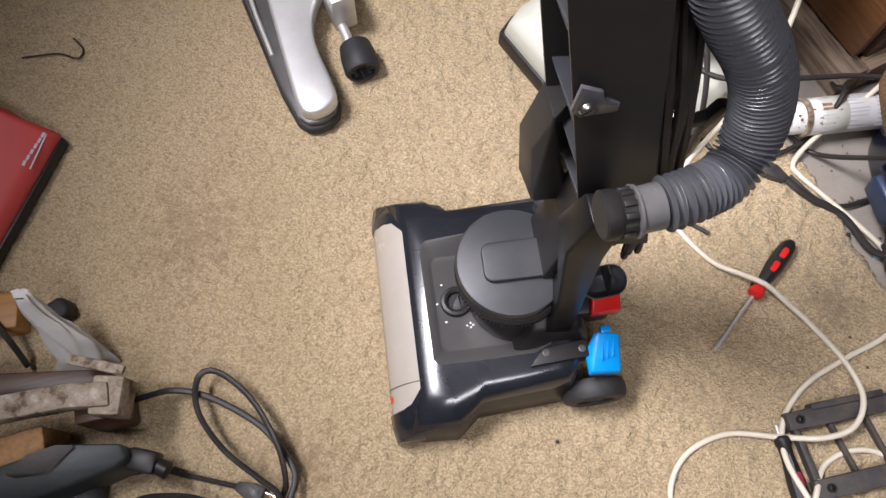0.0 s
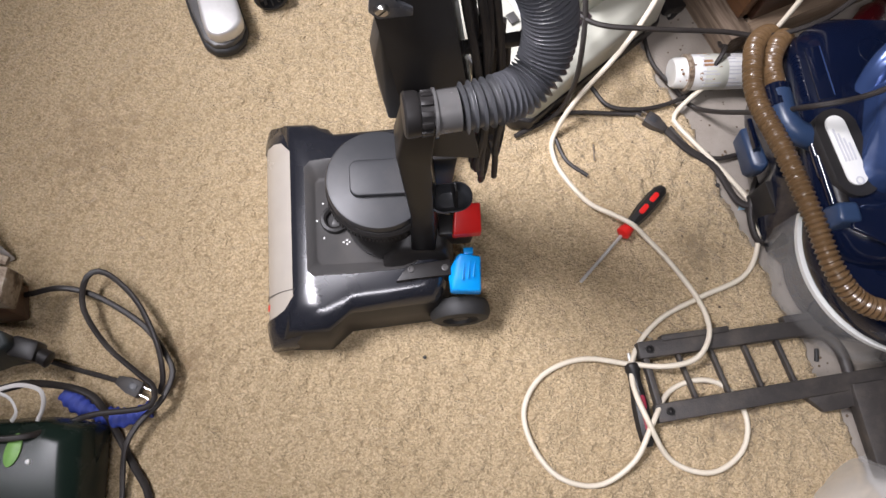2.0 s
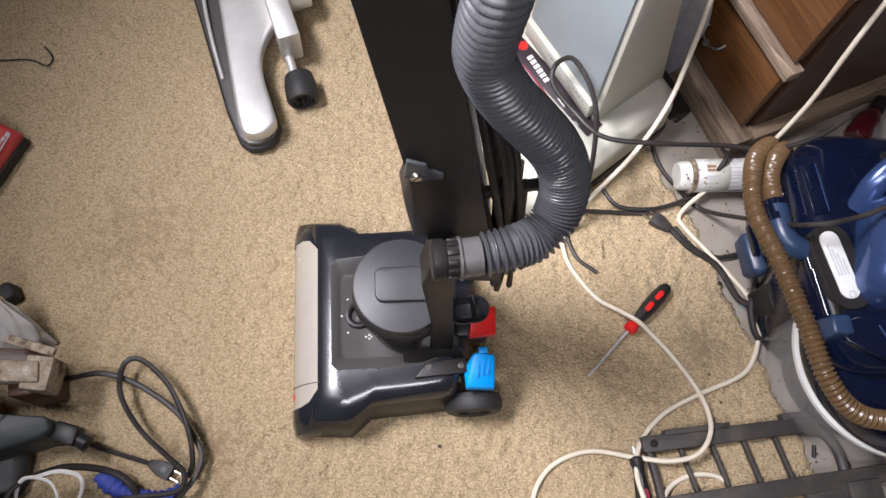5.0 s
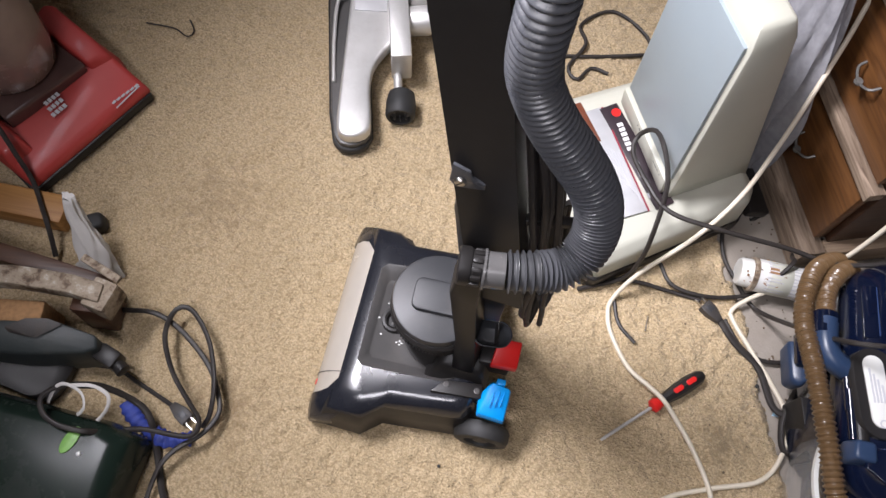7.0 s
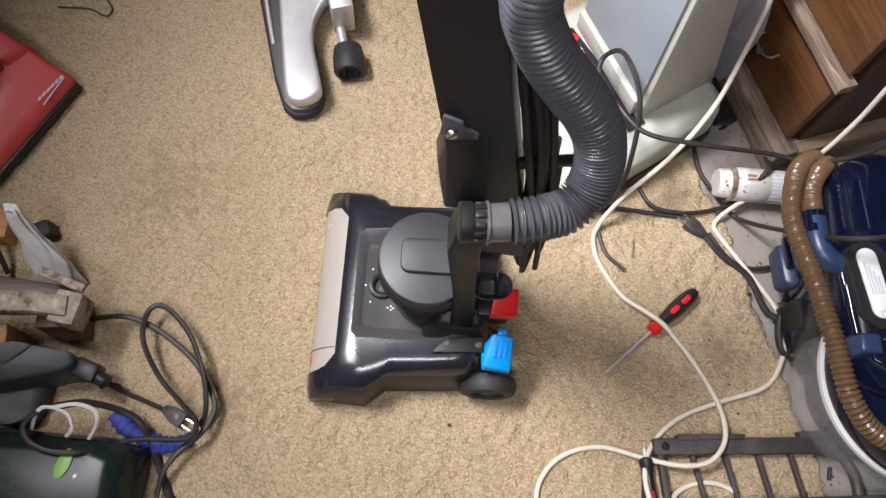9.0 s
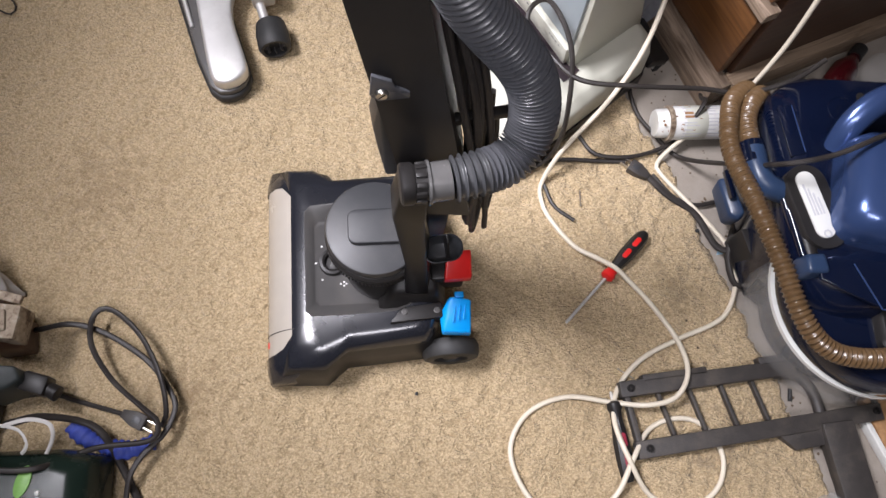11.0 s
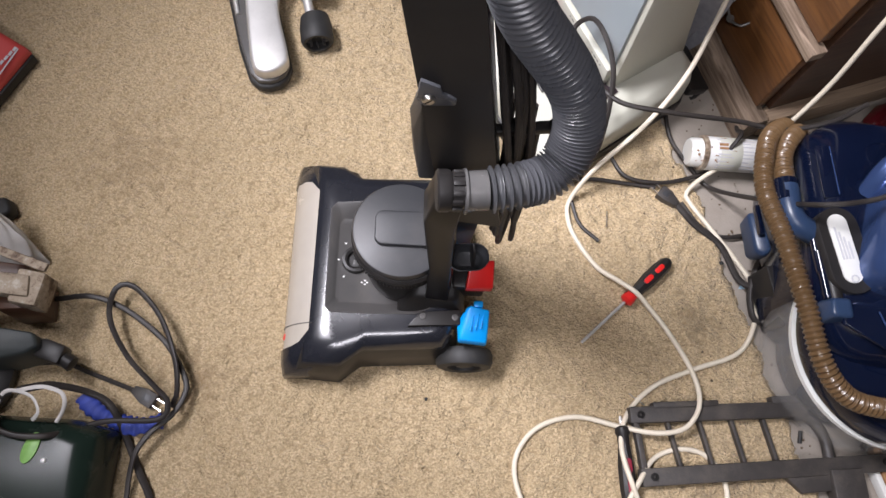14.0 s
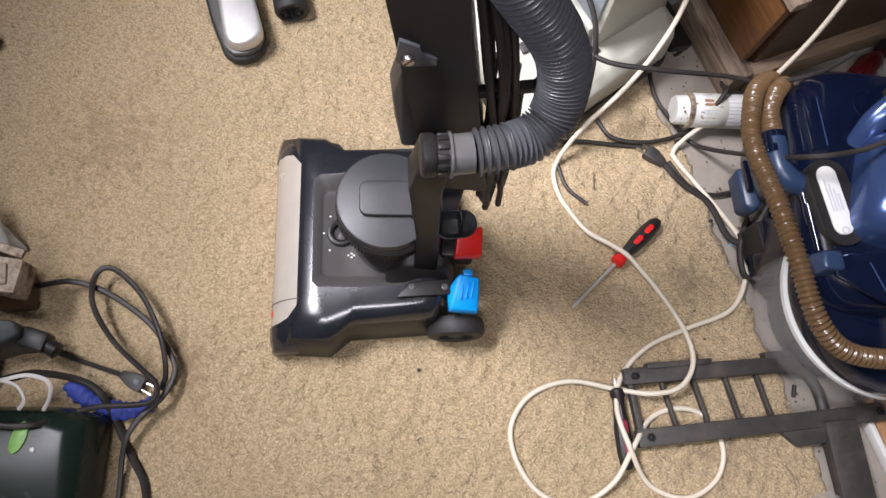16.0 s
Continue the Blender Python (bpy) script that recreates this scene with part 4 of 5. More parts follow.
# ---- cream upright vacuum beside the dresser ----
def cream_vacuum():
    c = thing("cream_upright_vacuum", "old cream upright vacuum with a blue-grey bag housing", "vacuum cleaner", (0.366, 0.58, 0), 36)
    part("bumper", prism([(-0.03, 0.004), (-0.004, -0.018), (0.30, 0.03), (0.33, 0.06), (0.33, 0.26), (0.25, 0.34), (0.008, 0.35), (-0.03, 0.335)], 0.006, 0.04, 0.004), M_BLACK, c)
    body = part("base_hood", loft([[(-0.026, 0.008, 0.034), (0.0, -0.014, 0.034), (0.30, 0.034, 0.034), (0.325, 0.06, 0.034), (0.325, 0.26, 0.034), (0.24, 0.345, 0.034), (0.01, 0.345, 0.034), (-0.026, 0.33, 0.034)],
                                   [(-0.02, 0.012, 0.07), (0.004, -0.008, 0.072), (0.30, 0.04, 0.098), (0.32, 0.065, 0.098), (0.32, 0.26, 0.098), (0.235, 0.34, 0.098), (0.012, 0.338, 0.072), (-0.02, 0.325, 0.07)],
                                   [(0.006, 0.028, 0.088), (0.024, 0.014, 0.091), (0.285, 0.055, 0.116), (0.3, 0.075, 0.116), (0.3, 0.25, 0.116), (0.225, 0.32, 0.116), (0.03, 0.318, 0.091), (0.006, 0.305, 0.088)]], 0.006), M_CREAM, c)
    part("brown_window", box((0.04, 0.09, 0.004), (0.055, 0.265, 0.0985), (0, -5, 6), 0.001), M_BROWNP, body, "brown plastic headlight window")
    lab = part("black_label", box((0.036, 0.225, 0.0016), (0.130, 0.178, 0.1046), (0, -5, 7), 0.0005), M_LABELBLK, body, "black label with white print")
    part("silver_label", box((0.046, 0.225, 0.0016), (0.084, 0.178, 0.1005), (0, -5, 2), 0.0005), M_LABELSIL, body, "silver instruction label")
    part("red_badge", lathe([(0, 0), (0.009, 0), (0.009, 0.0012), (0, 0.0012)], (0.126, 0.272, 0.1052), (0, -5, 0), 24), M_RED, lab)
    part("label_line", box((0.003, 0.225, 0.0012), (0.1085, 0.178, 0.1034), (0, -5, 2)), M_MAROON, lab)
    for k in range(6):
        part("print_bar", box((0.011, 0.0075, 0.0012), (0.124, 0.245 - 0.0105 * k, 0.1052), (0, -5, 2)), M_WHITE, lab)
    for k, w in enumerate((0.012, 0.02, 0.016, 0.01)):
        part("print_bar", box((0.003, w, 0.0012), (0.128 - 0.006 * (k % 2), 0.165 - 0.024 * k, 0.1054), (0, -5, 2)), M_PALE, lab)
    for k in range(5):
        part("print_bar", box((0.002, 0.10 - 0.012 * k, 0.001), (0.103 - 0.005 * k, 0.14 + 0.01 * k, 0.1032 - 0.0004 * k), (0, -5, 2)), M_PALE, lab)
    part("latch_notch", box((0.016, 0.02, 0.006), (0.05, 0.135, 0.097), b=0.002), M_PANEL, body)
    # bag housing rising from the hood
    case = part("bag_housing", loft([[(0.150, 0.080, 0.1), (0.318, 0.094, 0.1), (0.318, 0.290, 0.1), (0.150, 0.296, 0.1)],
                                     [(0.148, 0.078, 0.16), (0.300, 0.094, 0.16), (0.300, 0.290, 0.16), (0.148, 0.298, 0.16)],
                                     [(0.136, 0.088, 0.5), (0.212, 0.100, 0.5), (0.212, 0.280, 0.5), (0.136, 0.288, 0.5)],
                                     [(0.146, 0.106, 0.528), (0.203, 0.110, 0.528), (0.203, 0.270, 0.528), (0.146, 0.276, 0.528)]], 0.007), M_CREAM, c)
    part("front_panel", loft([[(0.142, 0.090, 0.160), (0.152, 0.090, 0.160), (0.152, 0.286, 0.160), (0.142, 0.286, 0.160)], [(0.131, 0.098, 0.5), (0.141, 0.098, 0.5), (0.141, 0.280, 0.5), (0.131, 0.280, 0.5)]], 0.002), M_BGREY, case, "smooth blue-grey plastic panel")
    strip = part("hinge_strip", box((0.016, 0.20, 0.045), (0.146, 0.191, 0.132), (0, -6, 0), 0.003), M_CREAM, case, "narrow cream hinge strip with faint print")
    for k in range(7):
        part("print_bar", box((0.001, 0.003 + 0.002 * (k % 3), 0.004), (0.1374, 0.112 + 0.009 * k + 0.05 * (k // 4), 0.142), (0, -6, 0)), M_PANEL, strip)
    return c


cream_vacuum()


def grey_bag():
    """Quilted cloth bag hanging between the cream vacuum and the dresser."""
    rows = []
    for j in range(28):
        k = j / 27
        w = 0.052 + 0.03 * math.sin(math.pi * min(1, 0.15 + k)) - 0.03 * k
        ring = []
        for i in range(56):
            a = 2 * math.pi * i / 56
            r = 1 + 0.10 * math.sin(5 * a + j * 0.3) + 0.09 * math.sin(13 * a - j * 0.12) + 0.05 * math.sin(23 * a + j * 0.5)
            ring.append((w * r * math.cos(a) * 0.62 - 0.03 * k, w * r * math.sin(a) * 1.4, 0.004 + 0.56 * k))
        rows.append(ring)
    single("cloth_bag", loft(rows), M_GCLOTH, "grey quilted cloth bag slumped behind the cream vacuum", "bag", (0.545, 0.992, 0), 36, angle=80)


grey_bag()


# ---- dresser ----
def dresser():
    d = thing("dresser", "weathered oak dresser with orange drawer fronts", "dresser", (0.718, 0.768, -0.01), 29)
    W, D = 0.5, 0.42
    part("front_plinth", box((0.045, W, 0.06), (0.01, W / 2 - 0.012, 0.03), b=0.003), M_OAKGREY, d)
    part("side_plinth", box((D, 0.03, 0.06), (D / 2 + 0.034, 0.0, 0.03), b=0.003), M_OAKGREY2, d)
    # side and back carry their shade in the darker oak colour
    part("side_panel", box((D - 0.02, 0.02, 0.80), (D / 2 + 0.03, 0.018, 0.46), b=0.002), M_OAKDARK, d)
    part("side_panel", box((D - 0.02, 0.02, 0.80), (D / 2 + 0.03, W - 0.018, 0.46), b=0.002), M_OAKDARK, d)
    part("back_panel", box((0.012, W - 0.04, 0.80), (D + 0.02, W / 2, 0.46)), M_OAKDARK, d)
    part("top", box((D + 0.05, W + 0.02, 0.025), (D / 2 + 0.02, W / 2, 0.873), b=0.004), M_OAK, d)
    for k in range(4):
        z = 0.065 + 0.2 * k
        dr = part("drawer", box((0.022, W - 0.03, 0.168), (0.022, W / 2, z + 0.09), b=0.003), M_OAK, d, "orange oak drawer front")
        part("rail", box((0.03, W, 0.02), (0.012, W / 2, z + 0.19), b=0.002), M_OAKGREY, d)
        for y in (0.16, W - 0.12):
            h = part("bail_pull", tube([(0.008, y - 0.026, z + 0.098), (-0.006, y - 0.022, z + 0.09), (-0.01, y, z + 0.082), (-0.006, y + 0.022, z + 0.09), (0.008, y + 0.026, z + 0.098)], 0.0024, 8, 0.004), M_PULL, dr, "dull metal bail pull")
            part("pull_button", lathe([(0, -0.004), (0.006, -0.0035), (0.0075, 0), (0.006, 0.0035), (0, 0.004)], (-0.01, y, z + 0.082), (0, 0, 0), 16), M_PULL, h)


M_PULL = mat("tarnished_pull", (0.15, 0.145, 0.135), 0.4, 0.4, vary=0.2)
M_OAKGREY2 = wood_mat("weathered_oak_long", (0.16, 0.105, 0.065), (0.34, 0.25, 0.17), 16, 0.6, 0)
dresser()


# ---- blue canister vacuum ----
def canister():
    c = thing("canister_vacuum", "navy blue canister vacuum with coiled brown hose", "vacuum cleaner", (0.908, 0.45, -0.01), 4)
    bowl = (0.005, -0.085)
    part("clear_bowl", lathe([(0.135, 0.004), (0.152, 0.02), (0.16, 0.06), (0.158, 0.13), (0.154, 0.13), (0.155, 0.06), (0.148, 0.022), (0.13, 0.008)], (*bowl, 0), n=64), M_CLEAR, c, "scratched clear plastic bowl")
    part("bowl_gasket", lathe([(0.146, 0.125), (0.157, 0.126), (0.157, 0.134), (0.146, 0.136)], (*bowl, 0), n=64), M_PORC, c, "white sealing ring")
    part("bowl_core", lathe([(0, 0.01), (0.118, 0.012), (0.128, 0.06), (0.132, 0.13), (0, 0.132)], (*bowl, 0), n=48), M_NAVY, c)
    part("rim", lathe([(0.12, 0.132), (0.150, 0.134), (0.157, 0.148), (0.155, 0.168), (0.144, 0.186), (0.12, 0.192), (0, 0.192)], (*bowl, 0), n=64), M_NAVY, c)
    part("body", prism(rounded(0.32, 0.36, 0.09, 8, (0.01, 0.085)), 0.012, 0.185, 0.012, 3, 0.96), M_NAVY, c)
    part("top_hood", loft([[(x, y, z) for x, y in rounded(w + 0.03, h, r, 6, (0.002, oy))] for w, h, r, oy, z in ((0.30, 0.40, 0.085, 0.065, 0.18), (0.29, 0.39, 0.085, 0.065, 0.208), (0.25, 0.35, 0.08, 0.068, 0.232), (0.2, 0.29, 0.07, 0.07, 0.238))]), M_NAVY, c)
    crest = part("crest", loft([[(x, y, z) for x, y in rounded(w, h, 0.035, 6, (0.12, 0.0))] for w, h, z in ((0.235, 0.17, 0.222), (0.232, 0.167, 0.268), (0.222, 0.157, 0.29), (0.19, 0.125, 0.306), (0.12, 0.07, 0.31))]), M_BLUEGL, c, "metallic blue raised cover")
    crest.matrix_local = pose(-0.098, 0.055, 0, 0, 0, -14)
    part("carry_handle", tube([(-0.075, 0.118, 0.232), (-0.06, 0.15, 0.27), (-0.02, 0.176, 0.295), (0.06, 0.186, 0.3), (0.15, 0.17, 0.29)], 0.014, 14, 0.008, flat=1.5), M_BLUEGL, c)
    part("switch_plate", box((0.06, 0.07, 0.008), (0.04, 0.062, 0.309), (0, 0, -14), 0.002), M_PANEL, c, "grey switch plate")
    lbl = part("badge_recess", loft([[(x, y, z) for x, y in rounded(w, 0.132, w / 2 - 0.002, 8, (0, 0))] for w, z in ((0.07, 0.225), (0.07, 0.238), (0.062, 0.243))]), M_BLACK, c)
    lbl.matrix_local = pose(-0.124, 0.022, 0, 0, 0, 14)
    bd = part("oval_badge", prism(rounded(0.030, 0.106, 0.0145, 8, (-0.002, 0.002)), 0.242, 0.246, 0.001), M_PORC, lbl, "white oval badge with small print")
    for k in range(4):
        part("print_bar", box((0.003, 0.05 - 0.008 * k, 0.0008), (-0.01 + 0.005 * k, 0.01 - 0.004 * k, 0.2464)), M_PALE, bd)
    part("print_seal", lathe([(0.004, 0), (0.0062, 0), (0.0062, 0.0008), (0.004, 0.0008)], (-0.002, -0.045, 0.246), n=16), M_PALE, bd)
    part("side_panel", hull([(-0.05, -0.13, 0.236), (-0.135, -0.09, 0.236), (0.12, 0.02, 0.236), (-0.13, -0.06, 0.236), (0.11, -0.13, 0.236), (-0.05, -0.13, 0.242), (-0.13, -0.09, 0.242), (0.115, 0.015, 0.242), (0.105, -0.125, 0.242)], 0.002), M_NAVY, c)
    part("front_well", loft([[(x, y, z) for x, y in rounded(w, h, 0.03, 5, (0.05, -0.135))] for w, h, z in ((0.17, 0.12, 0.188), (0.17, 0.12, 0.206), (0.16, 0.11, 0.212))]), M_BLACK, c)
    latch = part("latch", tube([(0.03, -0.06, 0.25), (0.035, -0.09, 0.252), (0.04, -0.115, 0.245)], 0.015, 16, 0.006), M_BLUEMID, c)
    for k in range(3):
        part("latch_bar", box((0.012, 0.05, 0.012), (0.03 + 0.018 * k, -0.13, 0.226), (0, 0, 6), 0.002), M_BLUEMID, latch)
    part("latch_bar", box((0.06, 0.01, 0.012), (0.05, -0.105, 0.228), b=0.002), M_BLUEMID, latch)
    part("screw", lathe([(0, 0.003), (0.004, 0.002), (0.0045, 0)], (0.01, -0.125, 0.2125), n=12), M_SCREW, c)
    part("hose_socket", tube([(-0.20, 0.118, 0.225), (-0.198, 0.084, 0.228), (-0.187, 0.060, 0.227), (-0.15, 0.050, 0.218)], 0.018, 20, 0.006), M_BLUEMID, c, "slate blue hose elbow")
    part("hose_collar", tube([(-0.2, 0.128, 0.222), (-0.2, 0.09, 0.226)], 0.0195, 20, 0.006), M_NAVY, c)
    part("hose", tube([(-0.095, 0.285, 0.08), (-0.135, 0.258, 0.155), (-0.174, 0.218, 0.196), (-0.195, 0.176, 0.21), (-0.2, 0.125, 0.223)], lambda s: 0.0134 + 0.0017 * math.sin(s / 0.0076 * 2 * math.pi), 20, 0.0014, span=4), M_BRHOSE, c, "ribbed brown plastic hose")
    part("hose", tube([(-0.11, 0.30, 0.07), (-0.152, 0.272, 0.145), (-0.198, 0.23, 0.19), (-0.224, 0.185, 0.215), (-0.231, 0.115, 0.22), (-0.214, 0.025, 0.24), (-0.19, -0.07, 0.245), (-0.165, -0.145, 0.235), (-0.125, -0.186, 0.22), (-0.07, -0.197, 0.215), (0.0, -0.19, 0.215), (0.09, -0.17, 0.21), (0.15, -0.12, 0.2)], lambda s: 0.0134 + 0.0017 * math.sin(s / 0.0076 * 2 * math.pi), 20, 0.0014, span=4), M_BRHOSE, c, "ribbed brown plastic hose")
    for x, y, z, r in ((-0.166, 0.06, 0.226, 0.006), (-0.158, 0.02, 0.228, 0.006)):
        part("tool_rod", tube([(x, y, z), (x + 0.012, y - 0.075, z)], r, 10), M_NAVY, c)
    t1 = part("brush_tool", hull([(-0.156, -0.085, 0.2), (-0.115, -0.085, 0.2), (-0.156, -0.05, 0.2), (-0.115, -0.045, 0.2), (-0.15, -0.08, 0.245), (-0.118, -0.08, 0.245), (-0.148, -0.052, 0.242), (-0.12, -0.05, 0.242)], 0.006, 3), M_BLUEMID, c, "slate blue dusting tool")
    part("tool_neck", tube([(-0.135, -0.05, 0.226), (-0.145, 0.012, 0.228)], 0.0115, 14), M_BLACK, t1)
    t2 = part("side_clip", hull([(-0.194, 0.10, 0.06), (-0.176, 0.103, 0.06), (-0.184, 0.035, 0.06), (-0.164, 0.035, 0.06), (-0.198, 0.104, 0.10), (-0.178, 0.106, 0.11), (-0.188, 0.035, 0.105), (-0.162, 0.035, 0.115), (-0.172, 0.026, 0.1)], 0.006, 3), M_BLUEMID, c)
    t2.location = (-0.002, 0.022, 0)
    part("clip_bars", box((0.008, 0.05, 0.012), (-0.188, 0.085, 0.118), (0, 0, 8), 0.002), M_NAVY, t2)
    part("side_slot", box((0.024, 0.085, 0.004), (-0.138, 0.150, 0.2325), (0, -11, 7), 0.001), M_NAVY, c)
    part("slot_lip", tube([(-0.134, 0.192, 0.2355), (-0.123, 0.110, 0.2365)], 0.0012, 8), M_BLUEGL, c)
    part("round_port", lathe([(0.012, 0.0), (0.020, 0.002), (0.022, 0.006), (0.024, 0.004), (0.025, 0.0)], (-0.055, 0.186, 0.233), n=28), M_NAVY, c)
    part("port_core", lathe([(0, 0.001), (0.013, 0.001), (0.013, 0)], (-0.055, 0.186, 0.234), n=20), M_BLACK, c)
    part("hood_screw", lathe([(0, 0.0025), (0.004, 0.002), (0.0045, 0)], (-0.085, 0.200, 0.232), n=12), M_SCREW, c)
    part("side_box", prism([(-0.160, 0.045), (-0.11, 0.05), (-0.11, -0.06), (-0.136, -0.055)], 0.010, 0.08, 0.004), M_BLACK, c)
    part("well_edge", tube([(-0.082, -0.066, 0.2435), (-0.052, -0.132, 0.2435), (0.0, -0.142, 0.2435)], 0.0014, 8, smooth_line=False), M_BLUEGL, c)
    part("cap_screw", lathe([(0, 0.0), (0.008, 0.0), (0.008, 0.003), (0, 0.004)], (-0.02, 0.21, 0.236), n=16), M_BLACK, c)
    for k in range(6):
        part("print_bar", box((0.004, 0.006, 0.0006), (-0.142 + 0.002 * k, 0.0 - 0.012 * k, 0.2325)), M_PANEL, c)


canister()


# ---- silver vacuum head at the back ----
def silver_vacuum():
    s = thing("metal_vacuum", "polished aluminium vacuum head with black rubber bumper", "vacuum cleaner", (-0.13, 0.655, 0), 117)
    # x runs away along the nozzle, y across it
    part("bumper", prism([(-0.001, 0.012), (0.005, 0.030), (0.024, 0.043), (0.09, 0.047), (0.40, 0.036), (0.40, -0.05), (0.10, -0.038), (0.03, -0.035), (0.010, -0.024), (0.0, -0.006)], 0.006, 0.026, 0.006, 3), M_RUBBER, s, "black rubber bumper")
    part("skirt", prism([(0.004, 0.010), (0.010, 0.028), (0.028, 0.039), (0.09, 0.042), (0.40, 0.031), (0.40, -0.05), (0.10, -0.036), (0.03, -0.032), (0.012, -0.020), (0.005, -0.004)], 0.024, 0.038, 0.004, 2), M_PANEL, s, "dull grey lower skirt")
    side = [(p.x, p.y) for p in spline([(0.40, -0.135, 0), (0.27, -0.125, 0), (0.235, -0.102, 0), (0.200, -0.068, 0), (0.165, -0.046, 0), (0.12, -0.036, 0), (0.06, -0.034, 0), (0.028, -0.031, 0), (0.014, -0.020, 0), (0.008, 0.0, 0), (0.010, 0.018, 0), (0.020, 0.030, 0), (0.05, 0.031, 0), (0.124, 0.021, 0), (0.218, 0.007, 0), (0.40, -0.02, 0)], 0.012)]
    noz = part("nozzle", prism(side, 0.034, 0.064, 0.007, 3), M_STEEL, s, "polished aluminium nozzle", angle=60)
    part("name_plate", box((0.12, 0.066, 0.004), (0.36, -0.058, 0.0655), (0, 0, -8), 0.001), M_LABELSIL, noz)
    part("trim_edge", tube([(0.15, 0.034, 0.040), (0.25, 0.028, 0.044), (0.34, 0.016, 0.05), (0.36, -0.004, 0.06)], 0.004, 10), M_STEEL, noz)
    part("rear_casting", box((0.28, 0.04, 0.075), (0.295, -0.106, 0.066), (0, 0, -2), 0.004), M_STEEL, s)
    part("motor_block", box((0.16, 0.07, 0.1), (0.38, -0.165, 0.085), b=0.006), M_STEEL, s)
    part("belt_port", lathe([(0, 0), (0.026, 0), (0.030, 0.008), (0.030, 0.05), (0.024, 0.052), (0, 0.052)], (0.272, -0.118, 0.062), (90, 0, 0), 28), M_STEEL, s)
    part("port_slot", box((0.018, 0.010, 0.036), (0.272, -0.166, 0.076), b=0.004), M_BLACK, s)
    part("axle", tube([(0.18, -0.094, 0.042), (0.14, -0.092, 0.040), (0.10, -0.090, 0.038)], 0.0085, 12), M_STEEL, s)
    w = part("roller", lathe([(0.0, 0.016), (0.020, 0.016), (0.021, 0.0), (0.026, 0.0), (0.0295, 0.006), (0.0295, 0.034), (0.026, 0.054), (0.012, 0.058), (0, 0.058)], (0.062, -0.090, 0.032), (0, 90, -8), 32), M_RUBBER, s, "black hollow rubber roller wheel")
    for k in range(8):
        part("inner_rib", box((0.012, 0.002, 0.006), (0.072, -0.091, 0.032), (0, 0, -8)), M_PANEL, w).matrix_local = pose(0.072, -0.091, 0.032, 45 * k, 0, -8) @ pose(0, 0, 0.016) @ pose(-0.072, 0.091, -0.032)


silver_vacuum()


# ---- red upright vacuum ----
def red_vacuum():
    r = thing("red_upright_vacuum", "dusty red upright vacuum head with a smoked dust cup", "vacuum cleaner", (-0.548, 0.624, 0), 163)
    # x away from the corner along the short side, y (to the left of x) along the front
    part("bumper", prism([(-0.003, 0.004), (0.2, 0.004), (0.26, 0.03), (0.26, 0.27), (-0.003, 0.29)], 0.006, 0.028, 0.004), M_BLACK, r)
    hood = part("hood", loft([[(0.0, 0.0, 0.024), (0.067, 0.0, 0.024), (0.08, -0.008, 0.024), (0.25, 0.0, 0.024), (0.26, 0.29, 0.024), (0.0, 0.285, 0.024)],
                              [(0.003, 0.004, 0.042), (0.067, 0.003, 0.05), (0.08, -0.004, 0.055), (0.245, 0.004, 0.07), (0.255, 0.286, 0.07), (0.003, 0.281, 0.042)],
                              [(0.012, 0.012, 0.052), (0.067, 0.012, 0.078), (0.085, 0.012, 0.086), (0.235, 0.018, 0.09), (0.24, 0.275, 0.09), (0.012, 0.272, 0.052)]], 0.006), M_REDGL, r)
    part("side_fin", hull([(0.062, 0.004, 0.05), (0.235, 0.0, 0.05), (0.075, 0.012, 0.088), (0.09, 0.055, 0.096), (0.12, 0.012, 0.108), (0.215, 0.012, 0.122), (0.23, 0.024, 0.122), (0.22, 0.058, 0.118), (0.235, 0.055, 0.06), (0.08, 0.055, 0.06)], 0.007, 3), M_REDGL, hood)
    part("side_fin", hull([(0.04, 0.232, 0.05), (0.235, 0.228, 0.05), (0.04, 0.285, 0.045), (0.235, 0.285, 0.05), (0.06, 0.238, 0.086), (0.225, 0.235, 0.118), (0.06, 0.278, 0.08), (0.225, 0.275, 0.11)], 0.007, 3), M_REDGL, hood)
    bars = bmesh.new()
    for k in range(6):
        box((0.004, 0.0085, 0.001), (0.0125 + 0.0006 * k, 0.019 + 0.0105 * k, 0.0532 + 0.0002 * k), (0, -26, 5), bm=bars)
    box((0.0022, 0.062, 0.001), (0.0075, 0.046, 0.0505), (0, -28, 5), bm=bars)
    part("print_bars", bars, M_PALE, hood)
    logo = bmesh.new()
    for k in range(3):
        for j in range(4):
            box((0.0075, 0.0065, 0.001), (0.082 - 0.0105 * k, 0.134 + 0.0085 * j + 0.003 * k, 0.0858 - 0.0050 * k), (0, -26, 4 + 6 * (j % 2)), bm=logo)
    part("print_mark", logo, M_PALE, hood)
    part("cup_bay", prism([(0.088, 0.058), (0.27, 0.058), (0.27, 0.23), (0.1, 0.23)], 0.06, 0.096, 0.006, 3), M_SMOKE, r)
    part("dust_cup", lathe([(0, 0.094), (0.07, 0.094), (0.08, 0.105), (0.084, 0.14), (0.088, 0.34), (0.08, 0.36), (0, 0.36)], (0.19, 0.14, 0), n=40), M_CUP, r, "cloudy smoked plastic dust cup")
    part("cup_latch", box((0.012, 0.042, 0.03), (0.108, 0.122, 0.16), (0, 8, -12), 0.003), M_CLEAR, r)


M_CUP = mat("cloudy_cup_plastic", (0.24, 0.17, 0.155), 0.25, vary=0.25, scale=18, coat=0.3, dirt=0.4, dirtcol=(0.3, 0.25, 0.21))
red_vacuum()


